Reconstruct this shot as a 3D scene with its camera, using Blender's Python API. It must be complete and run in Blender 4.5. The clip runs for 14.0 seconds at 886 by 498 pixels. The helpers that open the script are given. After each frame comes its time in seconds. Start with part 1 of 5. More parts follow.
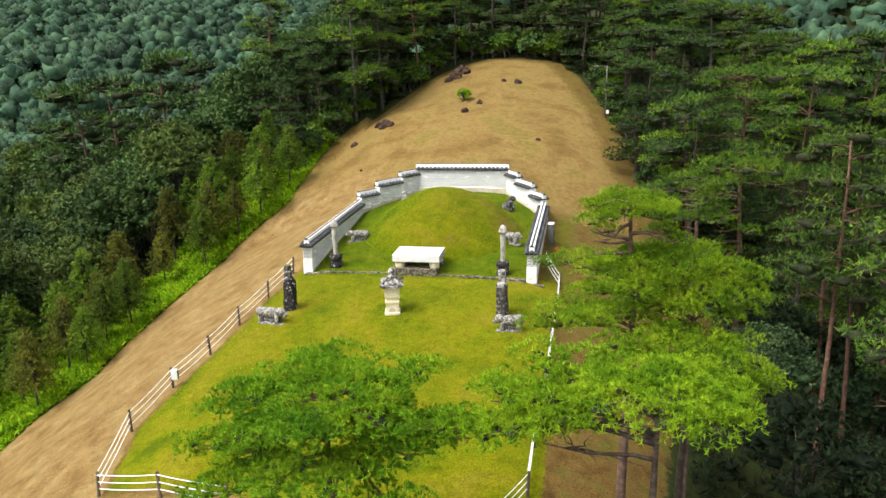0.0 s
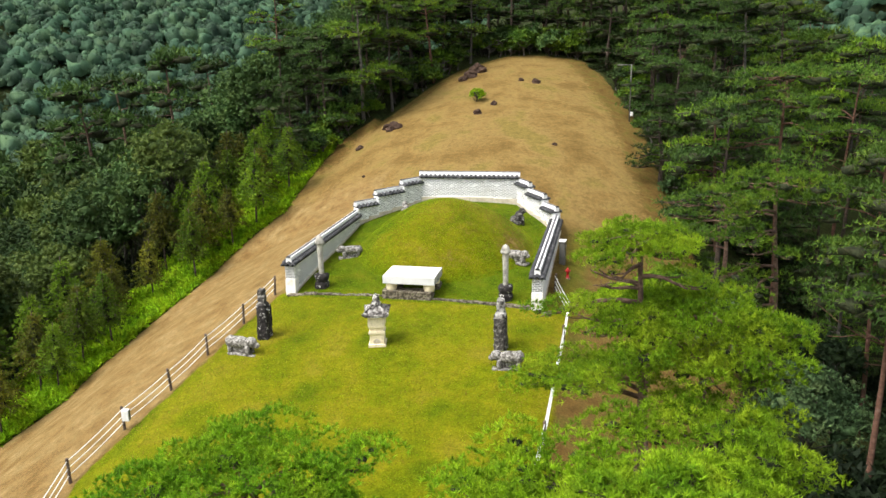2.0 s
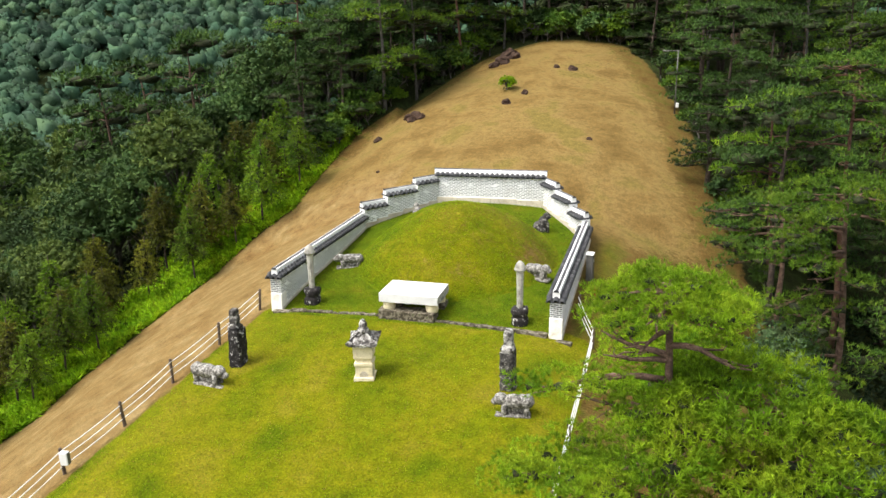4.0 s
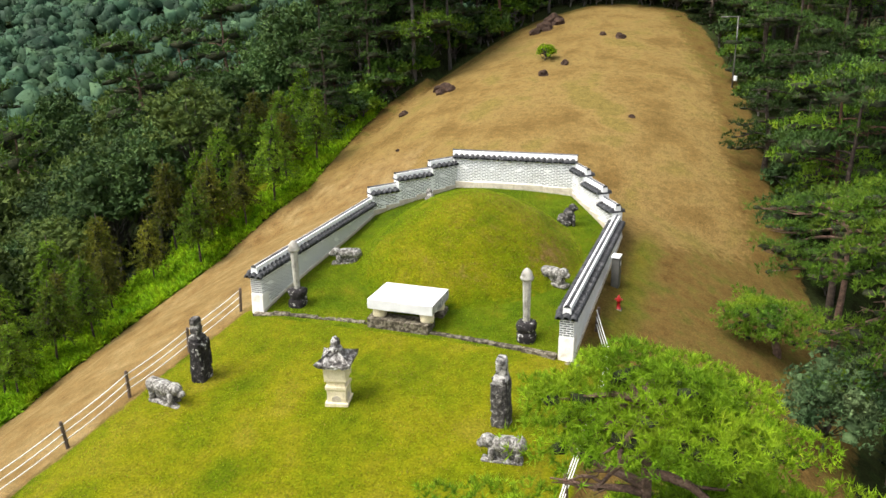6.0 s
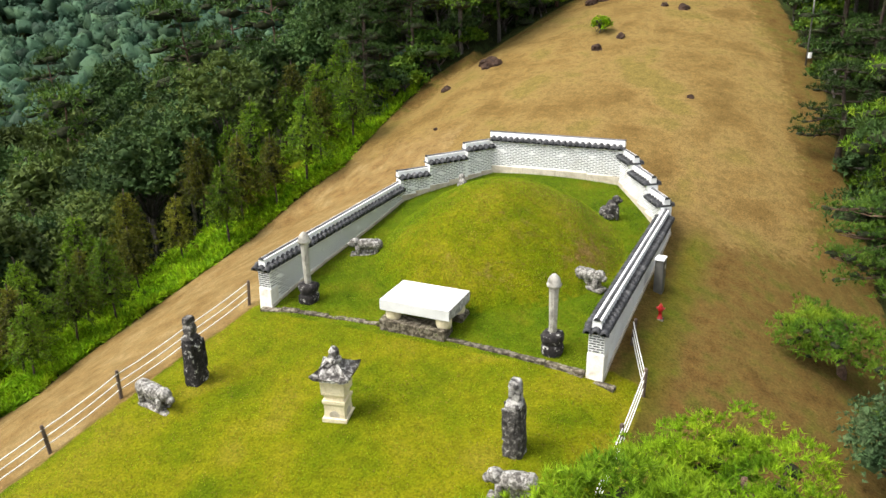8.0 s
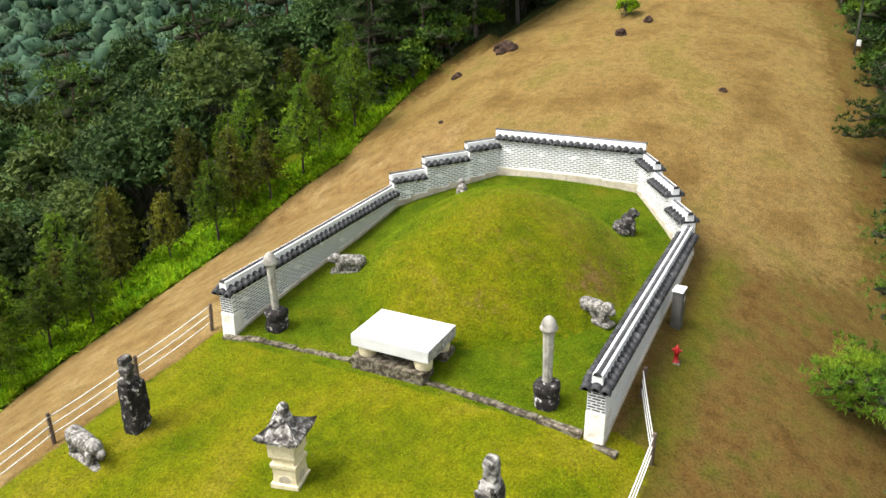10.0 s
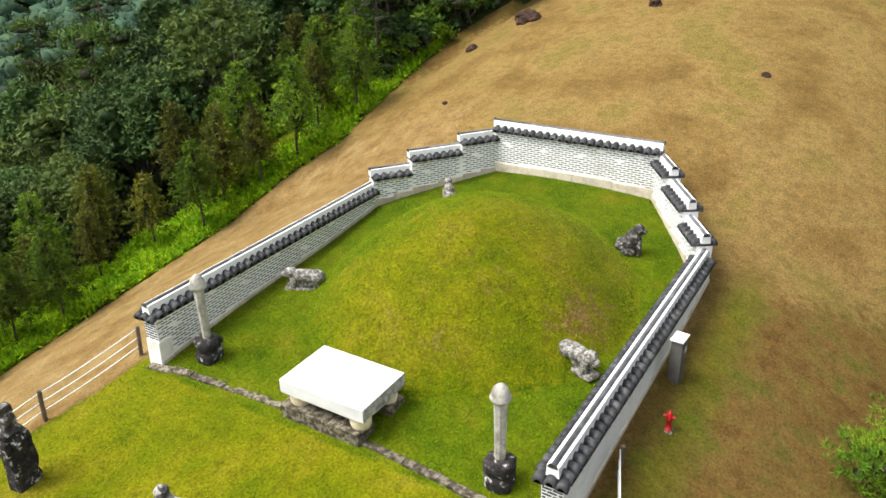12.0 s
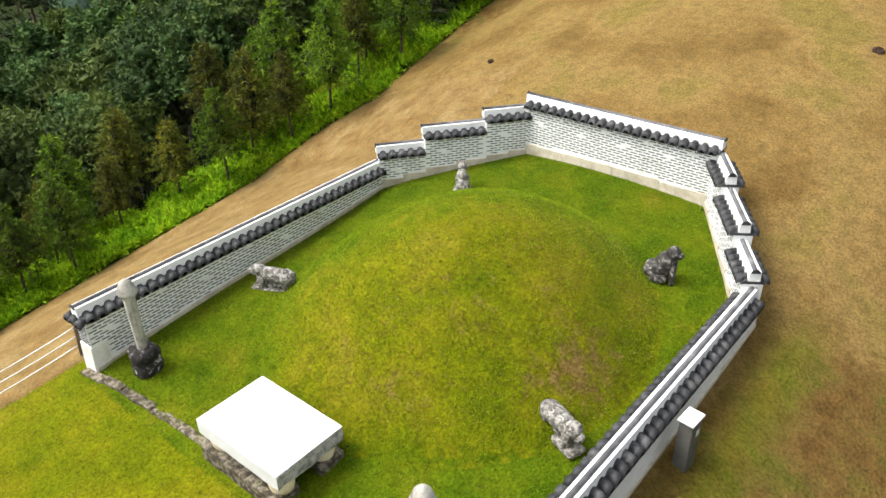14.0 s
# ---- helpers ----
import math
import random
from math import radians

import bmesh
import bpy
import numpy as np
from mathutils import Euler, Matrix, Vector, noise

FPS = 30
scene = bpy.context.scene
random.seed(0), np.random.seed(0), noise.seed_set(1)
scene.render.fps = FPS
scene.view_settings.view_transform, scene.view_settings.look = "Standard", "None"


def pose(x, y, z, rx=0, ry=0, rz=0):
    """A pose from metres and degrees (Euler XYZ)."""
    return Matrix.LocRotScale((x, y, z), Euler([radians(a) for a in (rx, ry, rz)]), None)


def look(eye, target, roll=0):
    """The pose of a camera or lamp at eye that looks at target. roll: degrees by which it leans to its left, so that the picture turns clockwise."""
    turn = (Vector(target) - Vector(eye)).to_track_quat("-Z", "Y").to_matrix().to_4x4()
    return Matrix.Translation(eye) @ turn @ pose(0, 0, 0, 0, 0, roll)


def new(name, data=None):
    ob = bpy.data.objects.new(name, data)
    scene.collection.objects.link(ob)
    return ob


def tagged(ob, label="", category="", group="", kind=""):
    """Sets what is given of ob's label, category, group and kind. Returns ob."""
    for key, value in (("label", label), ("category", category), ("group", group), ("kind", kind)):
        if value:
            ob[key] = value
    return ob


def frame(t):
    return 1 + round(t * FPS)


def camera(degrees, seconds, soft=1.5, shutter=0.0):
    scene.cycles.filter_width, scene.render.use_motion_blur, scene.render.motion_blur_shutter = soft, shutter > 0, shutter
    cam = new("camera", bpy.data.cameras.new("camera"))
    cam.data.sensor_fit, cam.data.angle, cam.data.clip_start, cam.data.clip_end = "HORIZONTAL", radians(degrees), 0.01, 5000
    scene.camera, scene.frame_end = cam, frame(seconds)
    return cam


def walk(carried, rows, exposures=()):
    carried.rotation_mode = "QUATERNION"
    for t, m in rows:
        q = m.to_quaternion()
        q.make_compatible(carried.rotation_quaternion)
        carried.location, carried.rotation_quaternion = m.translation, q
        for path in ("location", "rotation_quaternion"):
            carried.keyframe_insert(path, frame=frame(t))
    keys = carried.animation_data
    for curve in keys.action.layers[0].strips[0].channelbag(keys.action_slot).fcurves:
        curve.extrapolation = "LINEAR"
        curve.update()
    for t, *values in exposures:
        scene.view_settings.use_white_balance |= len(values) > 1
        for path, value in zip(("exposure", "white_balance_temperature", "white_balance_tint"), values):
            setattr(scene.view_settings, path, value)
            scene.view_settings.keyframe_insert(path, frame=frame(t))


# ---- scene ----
cam = camera(59.1, 14.0)
PATH = [
    (0, (9.26, -41.748, 13.001), (8.913, -39.851, 12.472), -1.3),
    (0.5, (9.4, -40.52, 12.976), (9.042, -38.624, 12.448), -1.3),
    (1, (9.622, -39.256, 12.96), (9.248, -37.363, 12.432), -1.2),
    (1.5, (9.857, -37.959, 12.951), (9.462, -36.071, 12.421), -1.3),
    (2, (10.034, -36.683, 12.926), (9.616, -34.802, 12.391), -1.3),
    (2.5, (10.095, -35.351, 12.873), (9.654, -33.477, 12.332), -1.2),
    (3, (10.206, -33.801, 12.798), (9.737, -31.936, 12.249), -1.2),
    (3.2, (10.266, -33.215, 12.764), (9.786, -31.354, 12.213), -1.2),
    (5.5, (11.098, -26.684, 12.635), (10.475, -24.89, 12.009), -1.3),
    (6, (11.427, -25.518, 12.657), (10.765, -23.745, 12.008), -1.4),
    (6.5, (11.616, -24.522, 12.643), (10.92, -22.77, 11.974), -1.5),
    (7, (11.687, -23.624, 12.644), (10.957, -21.893, 11.956), -1.4),
    (7.5, (11.685, -22.821, 12.611), (10.921, -21.112, 11.906), -1.4),
    (8, (11.614, -22.083, 12.595), (10.82, -20.393, 11.878), -1.4),
    (8.2, (11.579, -21.744, 12.576), (10.775, -20.061, 11.855), -1.4),
    (10.3, (11.204, -16.858, 12.777), (10.339, -15.234, 11.993), -1.4),
    (10.5, (11.204, -16.321, 12.781), (10.33, -14.704, 11.991), -1.4),
    (11, (11.149, -14.94, 12.826), (10.258, -13.346, 12.012), -1.3),
    (11.5, (11.228, -13.542, 12.889), (10.313, -11.977, 12.046), -1.3),
    (12, (11.437, -12.178, 12.973), (10.488, -10.651, 12.097), -1.4),
    (12.5, (11.537, -10.78, 13.004), (10.552, -9.295, 12.095), -1.4),
    (13, (11.498, -9.354, 13.069), (10.474, -7.92, 12.122), -1.3),
    (13.5, (11.412, -7.832, 13.086), (10.347, -6.457, 12.099), -1.2),
    (14, (11.35, -6.326, 13.104), (10.244, -5.019, 12.07), -1.2),
]
walk(cam, [(t, look(eye, target, roll)) for t, eye, target, roll in PATH])

# ---- world and light ----
SUN_AZ, SUN_EL = 232.0, 57.0
world = bpy.data.worlds.new("sky")
scene.world = world
world.use_nodes = True
wn = world.node_tree
sky = wn.nodes.new("ShaderNodeTexSky")
sky.sky_type = "NISHITA"
sky.sun_disc = False
sky.sun_elevation = radians(SUN_EL)
sky.sun_rotation = radians(SUN_AZ)
sky.air_density, sky.dust_density = 1.0, 4.0
cloud = wn.nodes.new("ShaderNodeHueSaturation")
cloud.inputs["Saturation"].default_value = 0.27
wn.links.new(sky.outputs["Color"], cloud.inputs["Color"])
wn.nodes["Background"].inputs["Strength"].default_value = 0.15
wn.links.new(cloud.outputs["Color"], wn.nodes["Background"].inputs["Color"])
sun = new("sun", bpy.data.lights.new("sun", "SUN"))
sun.data.energy, sun.data.angle, sun.data.color = 1.65, radians(28), (1.0, 0.95, 0.86)
az = radians(SUN_AZ)
sun_way = Vector((math.sin(az) * math.cos(radians(SUN_EL)), math.cos(az) * math.cos(radians(SUN_EL)), math.sin(radians(SUN_EL))))
sun.matrix_world = look(sun_way * 100, (0, 0, 0))
scene.view_settings.exposure = 1.06


# ---- materials ----
def mat(name, stops, scale=3.0, fine=40.0, rough=0.9, bump=0.3, bump_scale=None, mixfine=0.35, obj=False, rnd=0.0, island=0.0, metal=0.0, spec=0.3, distort=0.4):
    """Noise-driven surface: stops are (position, colour) of the coarse noise; a fine noise darkens and lightens it."""
    m = bpy.data.materials.new(name)
    m.use_nodes = True
    t = m.node_tree
    b = t.nodes["Principled BSDF"]
    b.inputs["Roughness"].default_value = rough
    b.inputs["Metallic"].default_value = metal
    b.inputs["Specular IOR Level"].default_value = spec
    co = t.nodes.new("ShaderNodeTexCoord").outputs["Object"] if obj else t.nodes.new("ShaderNodeNewGeometry").outputs["Position"]
    n1 = t.nodes.new("ShaderNodeTexNoise")
    n1.inputs["Scale"].default_value, n1.inputs["Detail"].default_value, n1.inputs["Distortion"].default_value = scale, 6, distort
    t.links.new(co, n1.inputs["Vector"])
    ramp = t.nodes.new("ShaderNodeValToRGB")
    els = ramp.color_ramp.elements
    while len(els) < len(stops):
        els.new(0.5)
    for e, (p, c) in zip(els, stops):
        e.position, e.color = p, (*c, 1)
    t.links.new(n1.outputs["Fac"], ramp.inputs["Fac"])
    n2 = t.nodes.new("ShaderNodeTexNoise")
    n2.inputs["Scale"].default_value, n2.inputs["Detail"].default_value = fine, 4
    t.links.new(co, n2.inputs["Vector"])
    mr = t.nodes.new("ShaderNodeMapRange")
    mr.inputs["From Min"].default_value, mr.inputs["From Max"].default_value = 0.3, 0.7
    mr.inputs["To Min"].default_value, mr.inputs["To Max"].default_value = 1 - mixfine, 1 + mixfine
    t.links.new(n2.outputs["Fac"], mr.inputs["Value"])
    val = mr.outputs["Result"]
    for amount, node, sock in ((rnd, "ShaderNodeObjectInfo", "Random"), (island, "ShaderNodeNewGeometry", "Random Per Island")):
        if amount:
            src = t.nodes.new(node)
            m2 = t.nodes.new("ShaderNodeMapRange")
            m2.inputs["To Min"].default_value, m2.inputs["To Max"].default_value = 1 - amount, 1 + amount
            t.links.new(src.outputs[sock], m2.inputs["Value"])
            mu = t.nodes.new("ShaderNodeMath")
            mu.operation = "MULTIPLY"
            t.links.new(val, mu.inputs[0])
            t.links.new(m2.outputs["Result"], mu.inputs[1])
            val = mu.outputs[0]
    mix = t.nodes.new("ShaderNodeVectorMath")
    mix.operation = "SCALE"
    t.links.new(ramp.outputs["Color"], mix.inputs[0])
    t.links.new(val, mix.inputs["Scale"])
    t.links.new(mix.outputs["Vector"], b.inputs["Base Color"])
    if bump:
        bp = t.nodes.new("ShaderNodeBump")
        bp.inputs["Strength"].default_value = bump
        bp.inputs["Distance"].default_value = 0.05
        n3 = n2
        if bump_scale:
            n3 = t.nodes.new("ShaderNodeTexNoise")
            n3.inputs["Scale"].default_value, n3.inputs["Detail"].default_value = bump_scale, 5
            t.links.new(co, n3.inputs["Vector"])
        t.links.new(n3.outputs["Fac"], bp.inputs["Height"])
        t.links.new(bp.outputs["Normal"], b.inputs["Normal"])
    return m


def leafy(name, dark, light, tip, rnd=0.25, glow=0.38, fine=0.42, leaf=0.35):
    """Foliage: colour varies by leaf, by tree and in soft patches; some light passes through."""
    m = mat(name, ((0.35, dark), (0.52, light), (0.7, tip)), 0.9, 5.0, 0.75, 0, mixfine=fine, rnd=rnd, island=leaf, spec=0.2)
    t = m.node_tree
    b = t.nodes["Principled BSDF"]
    colour = b.inputs["Base Color"].links[0].from_socket
    tr = t.nodes.new("ShaderNodeBsdfTranslucent")
    t.links.new(colour, tr.inputs["Color"])
    mx = t.nodes.new("ShaderNodeMixShader")
    mx.inputs["Fac"].default_value = glow
    t.links.new(b.outputs["BSDF"], mx.inputs[1])
    t.links.new(tr.outputs["BSDF"], mx.inputs[2])
    t.links.new(mx.outputs["Shader"], t.nodes["Material Output"].inputs["Surface"])
    return m


def ground_material():
    """Lawn, bare earth, dry hill turf and shade-darkened forest floor, by the sheet's zone colours, with ragged
    borders.
    """
    m = bpy.data.materials.new("ground")
    m.use_nodes = True
    t = m.node_tree
    b = t.nodes["Principled BSDF"]
    b.inputs["Roughness"].default_value, b.inputs["Specular IOR Level"].default_value = 0.97, 0.03
    pos = t.nodes.new("ShaderNodeNewGeometry").outputs["Position"]

    def nz(scale, detail=5, dist=0.3):
        n = t.nodes.new("ShaderNodeTexNoise")
        n.inputs["Scale"].default_value, n.inputs["Detail"].default_value, n.inputs["Distortion"].default_value = scale, detail, dist
        t.links.new(pos, n.inputs["Vector"])
        return n.outputs["Fac"]

    def ramp(fac, stops):
        r = t.nodes.new("ShaderNodeValToRGB")
        els = r.color_ramp.elements
        while len(els) < len(stops):
            els.new(0.5)
        for e, (p, c) in zip(els, stops):
            e.position, e.color = p, (*c, 1)
        t.links.new(fac, r.inputs["Fac"])
        return r.outputs["Color"]

    def blend(fac, a, c, mode="MIX"):
        x = t.nodes.new("ShaderNodeMix")
        x.data_type, x.blend_type = "RGBA", mode
        if isinstance(fac, float):
            x.inputs[0].default_value = fac
        else:
            t.links.new(fac, x.inputs[0])
        t.links.new(a, x.inputs[6])
        t.links.new(c, x.inputs[7])
        return x.outputs[2]

    zone = t.nodes.new("ShaderNodeVertexColor")
    zone.layer_name = "zone"
    sep = t.nodes.new("ShaderNodeSeparateColor")
    t.links.new(zone.outputs["Color"], sep.inputs["Color"])
    rag = nz(3.2, 9, 0.1)

    def edge(sock):
        a = t.nodes.new("ShaderNodeMath")
        a.operation = "MULTIPLY_ADD"
        t.links.new(rag, a.inputs[0])
        a.inputs[1].default_value = 0.7
        a.inputs[2].default_value = -0.35
        c = t.nodes.new("ShaderNodeMath")
        c.operation = "ADD"
        t.links.new(sock, c.inputs[0])
        t.links.new(a.outputs[0], c.inputs[1])
        r = t.nodes.new("ShaderNodeMapRange")
        r.interpolation_type = "SMOOTHSTEP"
        r.inputs["From Min"].default_value, r.inputs["From Max"].default_value = 0.36, 0.64
        t.links.new(c.outputs[0], r.inputs["Value"])
        return r.outputs["Result"]

    litter = ramp(nz(1.1, 7, 0.1), ((0.28, (0.084, 0.047, 0.015)), (0.42, (0.116, 0.068, 0.021)), (0.54, (0.124, 0.082, 0.024)), (0.68, (0.092, 0.084, 0.016))))
    b.inputs["Sheen Weight"].default_value, b.inputs["Sheen Roughness"].default_value = 0.09, 0.4
    b.inputs["Sheen Tint"].default_value = (0.75, 0.85, 0.25, 1)
    # floor under the trees, its colour taken near black for the canopy's shade
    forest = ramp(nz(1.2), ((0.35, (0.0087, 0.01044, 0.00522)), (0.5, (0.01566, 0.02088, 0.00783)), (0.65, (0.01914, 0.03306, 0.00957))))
    lawn = ramp(nz(0.5, 8, 0.2), ((0.32, (0.06765, 0.09584, 0.001879)), (0.45, (0.110, 0.128, 0.0028)), (0.56, (0.139, 0.139, 0.0042)), (0.70, (0.162, 0.146, 0.0100))))
    lush = ramp(nz(0.7, 8, 0.2), ((0.30, (0.04002, 0.07482, 0.00174)), (0.46, (0.06786, 0.1027, 0.00261)), (0.58, (0.087, 0.1131, 0.00348)), (0.72, (0.1218, 0.1218, 0.00696))))
    dry = ramp(nz(0.32, 9, 0.3), ((0.36, (0.1378, 0.08587, 0.02781)), (0.46, (0.1738, 0.112, 0.03762)), (0.55, (0.1989, 0.1324, 0.04743)), (0.66, (0.1613, 0.1194, 0.03435))))
    earth = ramp(nz(0.8, 9, 0.0), ((0.28, (0.142, 0.084, 0.030)), (0.42, (0.182, 0.114, 0.044)), (0.56, (0.212, 0.141, 0.058)), (0.72, (0.248, 0.175, 0.080))))
    dry = blend(edge(zone.outputs["Alpha"]), dry, litter)
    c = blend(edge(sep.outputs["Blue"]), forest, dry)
    soft = t.nodes.new("ShaderNodeMapRange")
    soft.inputs["From Max"].default_value, soft.inputs["To Max"].default_value = 0.30, 0.6
    t.links.new(sep.outputs["Green"], soft.inputs["Value"])
    xyz = t.nodes.new("ShaderNodeSeparateXYZ")
    t.links.new(pos, xyz.inputs[0])
    east = t.nodes.new("ShaderNodeMapRange")
    east.inputs["From Min"].default_value, east.inputs["From Max"].default_value = 6.6, 7.2
    t.links.new(xyz.outputs["X"], east.inputs["Value"])
    both = t.nodes.new("ShaderNodeMath")
    both.operation = "MULTIPLY"
    t.links.new(soft.outputs["Result"], both.inputs[0])
    t.links.new(east.outputs["Result"], both.inputs[1])
    c = blend(both.outputs[0], c, lush)
    c = blend(edge(sep.outputs["Green"]), c, earth)
    c = blend(edge(sep.outputs["Red"]), c, blend(edge(sep.outputs["Blue"]), lush, lawn))
    mid = ramp(nz(2.6, 7, 0.2), ((0.3, (0.80, 0.81, 0.78)), (0.5, (1, 1, 1)), (0.7, (1.15, 1.13, 1.09))))
    c = blend(1.0, c, mid, "MULTIPLY")
    grain = ramp(nz(13.0, 9, 0.2), ((0.30, (0.66, 0.67, 0.65)), (0.5, (1, 1, 1)), (0.70, (1.32, 1.30, 1.26))))
    c = blend(1.0, c, grain, "MULTIPLY")
    t.links.new(c, b.inputs["Base Color"])
    bp = t.nodes.new("ShaderNodeBump")
    bp.inputs["Strength"].default_value, bp.inputs["Distance"].default_value = 0.7, 0.08
    t.links.new(nz(11.0, 8, 0.0), bp.inputs["Height"])
    t.links.new(bp.outputs["Normal"], b.inputs["Normal"])
    return m


GROUND = ground_material()
PLASTER = mat("lime_plaster", ((0.3, (0.78, 0.77, 0.74)), (0.5, (0.90, 0.90, 0.89)), (0.75, (0.86, 0.85, 0.82))), 1.6, 22, 0.85, 0.15, mixfine=0.08)
PIER_STONE = mat("weathered_lime_plaster", ((0.3, (0.62, 0.55, 0.46)), (0.46, (0.80, 0.77, 0.71)), (0.7, (0.86, 0.84, 0.80))), 2.6, 24, 0.85, 0.25, mixfine=0.1)
BASE_STONE = mat("pale_granite", ((0.3, (0.42, 0.36, 0.27)), (0.55, (0.60, 0.54, 0.44)), (0.75, (0.50, 0.42, 0.32))), 2.2, 30, 0.85, 0.3, mixfine=0.15, rnd=0.1)
BRICK = mat("grey_brick", ((0.3, (0.045, 0.045, 0.048)), (0.6, (0.082, 0.082, 0.086)), (0.8, (0.16, 0.16, 0.16))), 3, 40, 0.85, 0.2, rnd=0.3, island=0.3)
TILE = mat("dark_fired_tile", ((0.3, (0.022, 0.023, 0.025)), (0.55, (0.042, 0.043, 0.047)), (0.75, (0.12, 0.12, 0.12))), 3, 40, 0.6, 0.2, rnd=0.35, spec=0.4)
RIDGE_TILE = mat("grey_ridge_tile", ((0.3, (0.07, 0.072, 0.078)), (0.55, (0.12, 0.122, 0.13)), (0.75, (0.22, 0.22, 0.22))), 3, 40, 0.6, 0.2, rnd=0.2, spec=0.4)
WHITE_STONE = mat("bleached_granite_slab", ((0.3, (0.60, 0.60, 0.60)), (0.6, (0.72, 0.72, 0.725)), (0.8, (0.66, 0.65, 0.64))), 1.2, 45, 0.7, 0.12, mixfine=0.05)
ROUGH_STONE = mat("rough_hewn_granite", ((0.3, (0.13, 0.125, 0.115)), (0.5, (0.36, 0.35, 0.33)), (0.7, (0.52, 0.51, 0.48))), 6, 30, 0.9, 0.6, mixfine=0.25)
CREAM_STONE = mat("cream_granite", ((0.3, (0.62, 0.53, 0.34)), (0.55, (0.80, 0.71, 0.50)), (0.78, (0.68, 0.58, 0.38))), 4, 40, 0.85, 0.2, mixfine=0.1)
LICHEN_STONE = mat("lichen_dark_stone", ((0.40, (0.016, 0.014, 0.014)), (0.57, (0.036, 0.032, 0.031)), (0.62, (0.10, 0.095, 0.09)), (0.68, (0.48, 0.47, 0.44))), 6.5, 22, 0.92, 0.7, mixfine=0.35, distort=0.5)
GREY_STONE = mat("grey_weathered_figure_stone", ((0.36, (0.030, 0.027, 0.025)), (0.52, (0.070, 0.065, 0.060)), (0.60, (0.17, 0.16, 0.145)), (0.68, (0.38, 0.37, 0.335))), 6.5, 22, 0.92, 0.7, mixfine=0.35, distort=0.6)
ROOF_STONE = mat("dark_lantern_roof_stone", ((0.36, (0.040, 0.036, 0.034)), (0.46, (0.12, 0.11, 0.10)), (0.54, (0.32, 0.31, 0.29)), (0.64, (0.58, 0.56, 0.52))), 5.0, 18, 0.92, 0.7, mixfine=0.35, distort=0.8)
PALE_FIGURE = mat("pale_figure_stone", ((0.34, (0.06, 0.057, 0.053)), (0.46, (0.22, 0.21, 0.195)), (0.6, (0.38, 0.37, 0.34)), (0.75, (0.50, 0.49, 0.455))), 7.0, 26, 0.92, 0.5, mixfine=0.25)
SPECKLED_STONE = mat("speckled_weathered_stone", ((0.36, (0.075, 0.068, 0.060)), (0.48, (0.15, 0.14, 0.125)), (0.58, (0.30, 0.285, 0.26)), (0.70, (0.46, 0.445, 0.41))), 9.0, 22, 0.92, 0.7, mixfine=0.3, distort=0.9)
COLUMN_STONE = mat("weathered_column_stone", ((0.3, (0.20, 0.19, 0.165)), (0.5, (0.40, 0.38, 0.33)), (0.7, (0.52, 0.50, 0.44))), 3.5, 30, 0.9, 0.4, mixfine=0.2)
MOSS_STONE = mat("mossy_kerb_stone", ((0.34, (0.035, 0.029, 0.020)), (0.48, (0.090, 0.075, 0.050)), (0.60, (0.24, 0.21, 0.165)), (0.72, (0.07, 0.085, 0.02))), 6.0, 25, 0.92, 0.6, mixfine=0.3, rnd=0.25)
DARK_ROCK = mat("dark_rock", ((0.3, (0.026, 0.015, 0.010)), (0.55, (0.055, 0.032, 0.021)), (0.75, (0.11, 0.068, 0.045))), 2.5, 20, 0.95, 0.7, mixfine=0.3)
POST_WOOD = mat("weathered_post_wood", ((0.3, (0.075, 0.055, 0.04)), (0.6, (0.15, 0.11, 0.085)), (0.8, (0.21, 0.17, 0.13))), 5, 50, 0.85, 0.4, rnd=0.2)
ROPE = mat("white_rope", ((0.3, (0.72, 0.71, 0.66)), (0.7, (0.85, 0.84, 0.8))), 5, 60, 0.8, 0.2, mixfine=0.1)
RED_PAINT = mat("red_enamel", ((0.3, (0.28, 0.008, 0.010)), (0.7, (0.42, 0.014, 0.014))), 3, 40, 0.4, 0.05, mixfine=0.12, spec=0.5)
GREY_METAL = mat("dull_grey_steel", ((0.3, (0.10, 0.098, 0.088)), (0.7, (0.16, 0.155, 0.14))), 3, 40, 0.5, 0.05, mixfine=0.1, metal=0.2)
WHITE_METAL = mat("white_enamelled_steel", ((0.3, (0.74, 0.74, 0.73)), (0.7, (0.82, 0.82, 0.81))), 3, 40, 0.45, 0.05, mixfine=0.05)
PINE_BARK = mat("pine_bark", ((0.3, (0.075, 0.048, 0.035)), (0.55, (0.17, 0.105, 0.075)), (0.78, (0.27, 0.18, 0.14))), 5, 28, 0.95, 0.8, mixfine=0.35, rnd=0.2)
DARK_BARK = mat("dark_forest_bark", ((0.3, (0.035, 0.026, 0.020)), (0.55, (0.075, 0.055, 0.042)), (0.78, (0.13, 0.10, 0.08))), 5, 28, 0.95, 0.7, mixfine=0.35, rnd=0.2)
RED_BARK = mat("red_pine_bark", ((0.3, (0.075, 0.038, 0.026)), (0.55, (0.135, 0.070, 0.046)), (0.78, (0.19, 0.12, 0.09))), 5, 28, 0.95, 0.8, mixfine=0.35, rnd=0.2)
GREY_BARK = mat("grey_bark", ((0.3, (0.05, 0.045, 0.038)), (0.6, (0.11, 0.10, 0.085)), (0.8, (0.2, 0.19, 0.165))), 5, 28, 0.95, 0.6, mixfine=0.3, rnd=0.2)
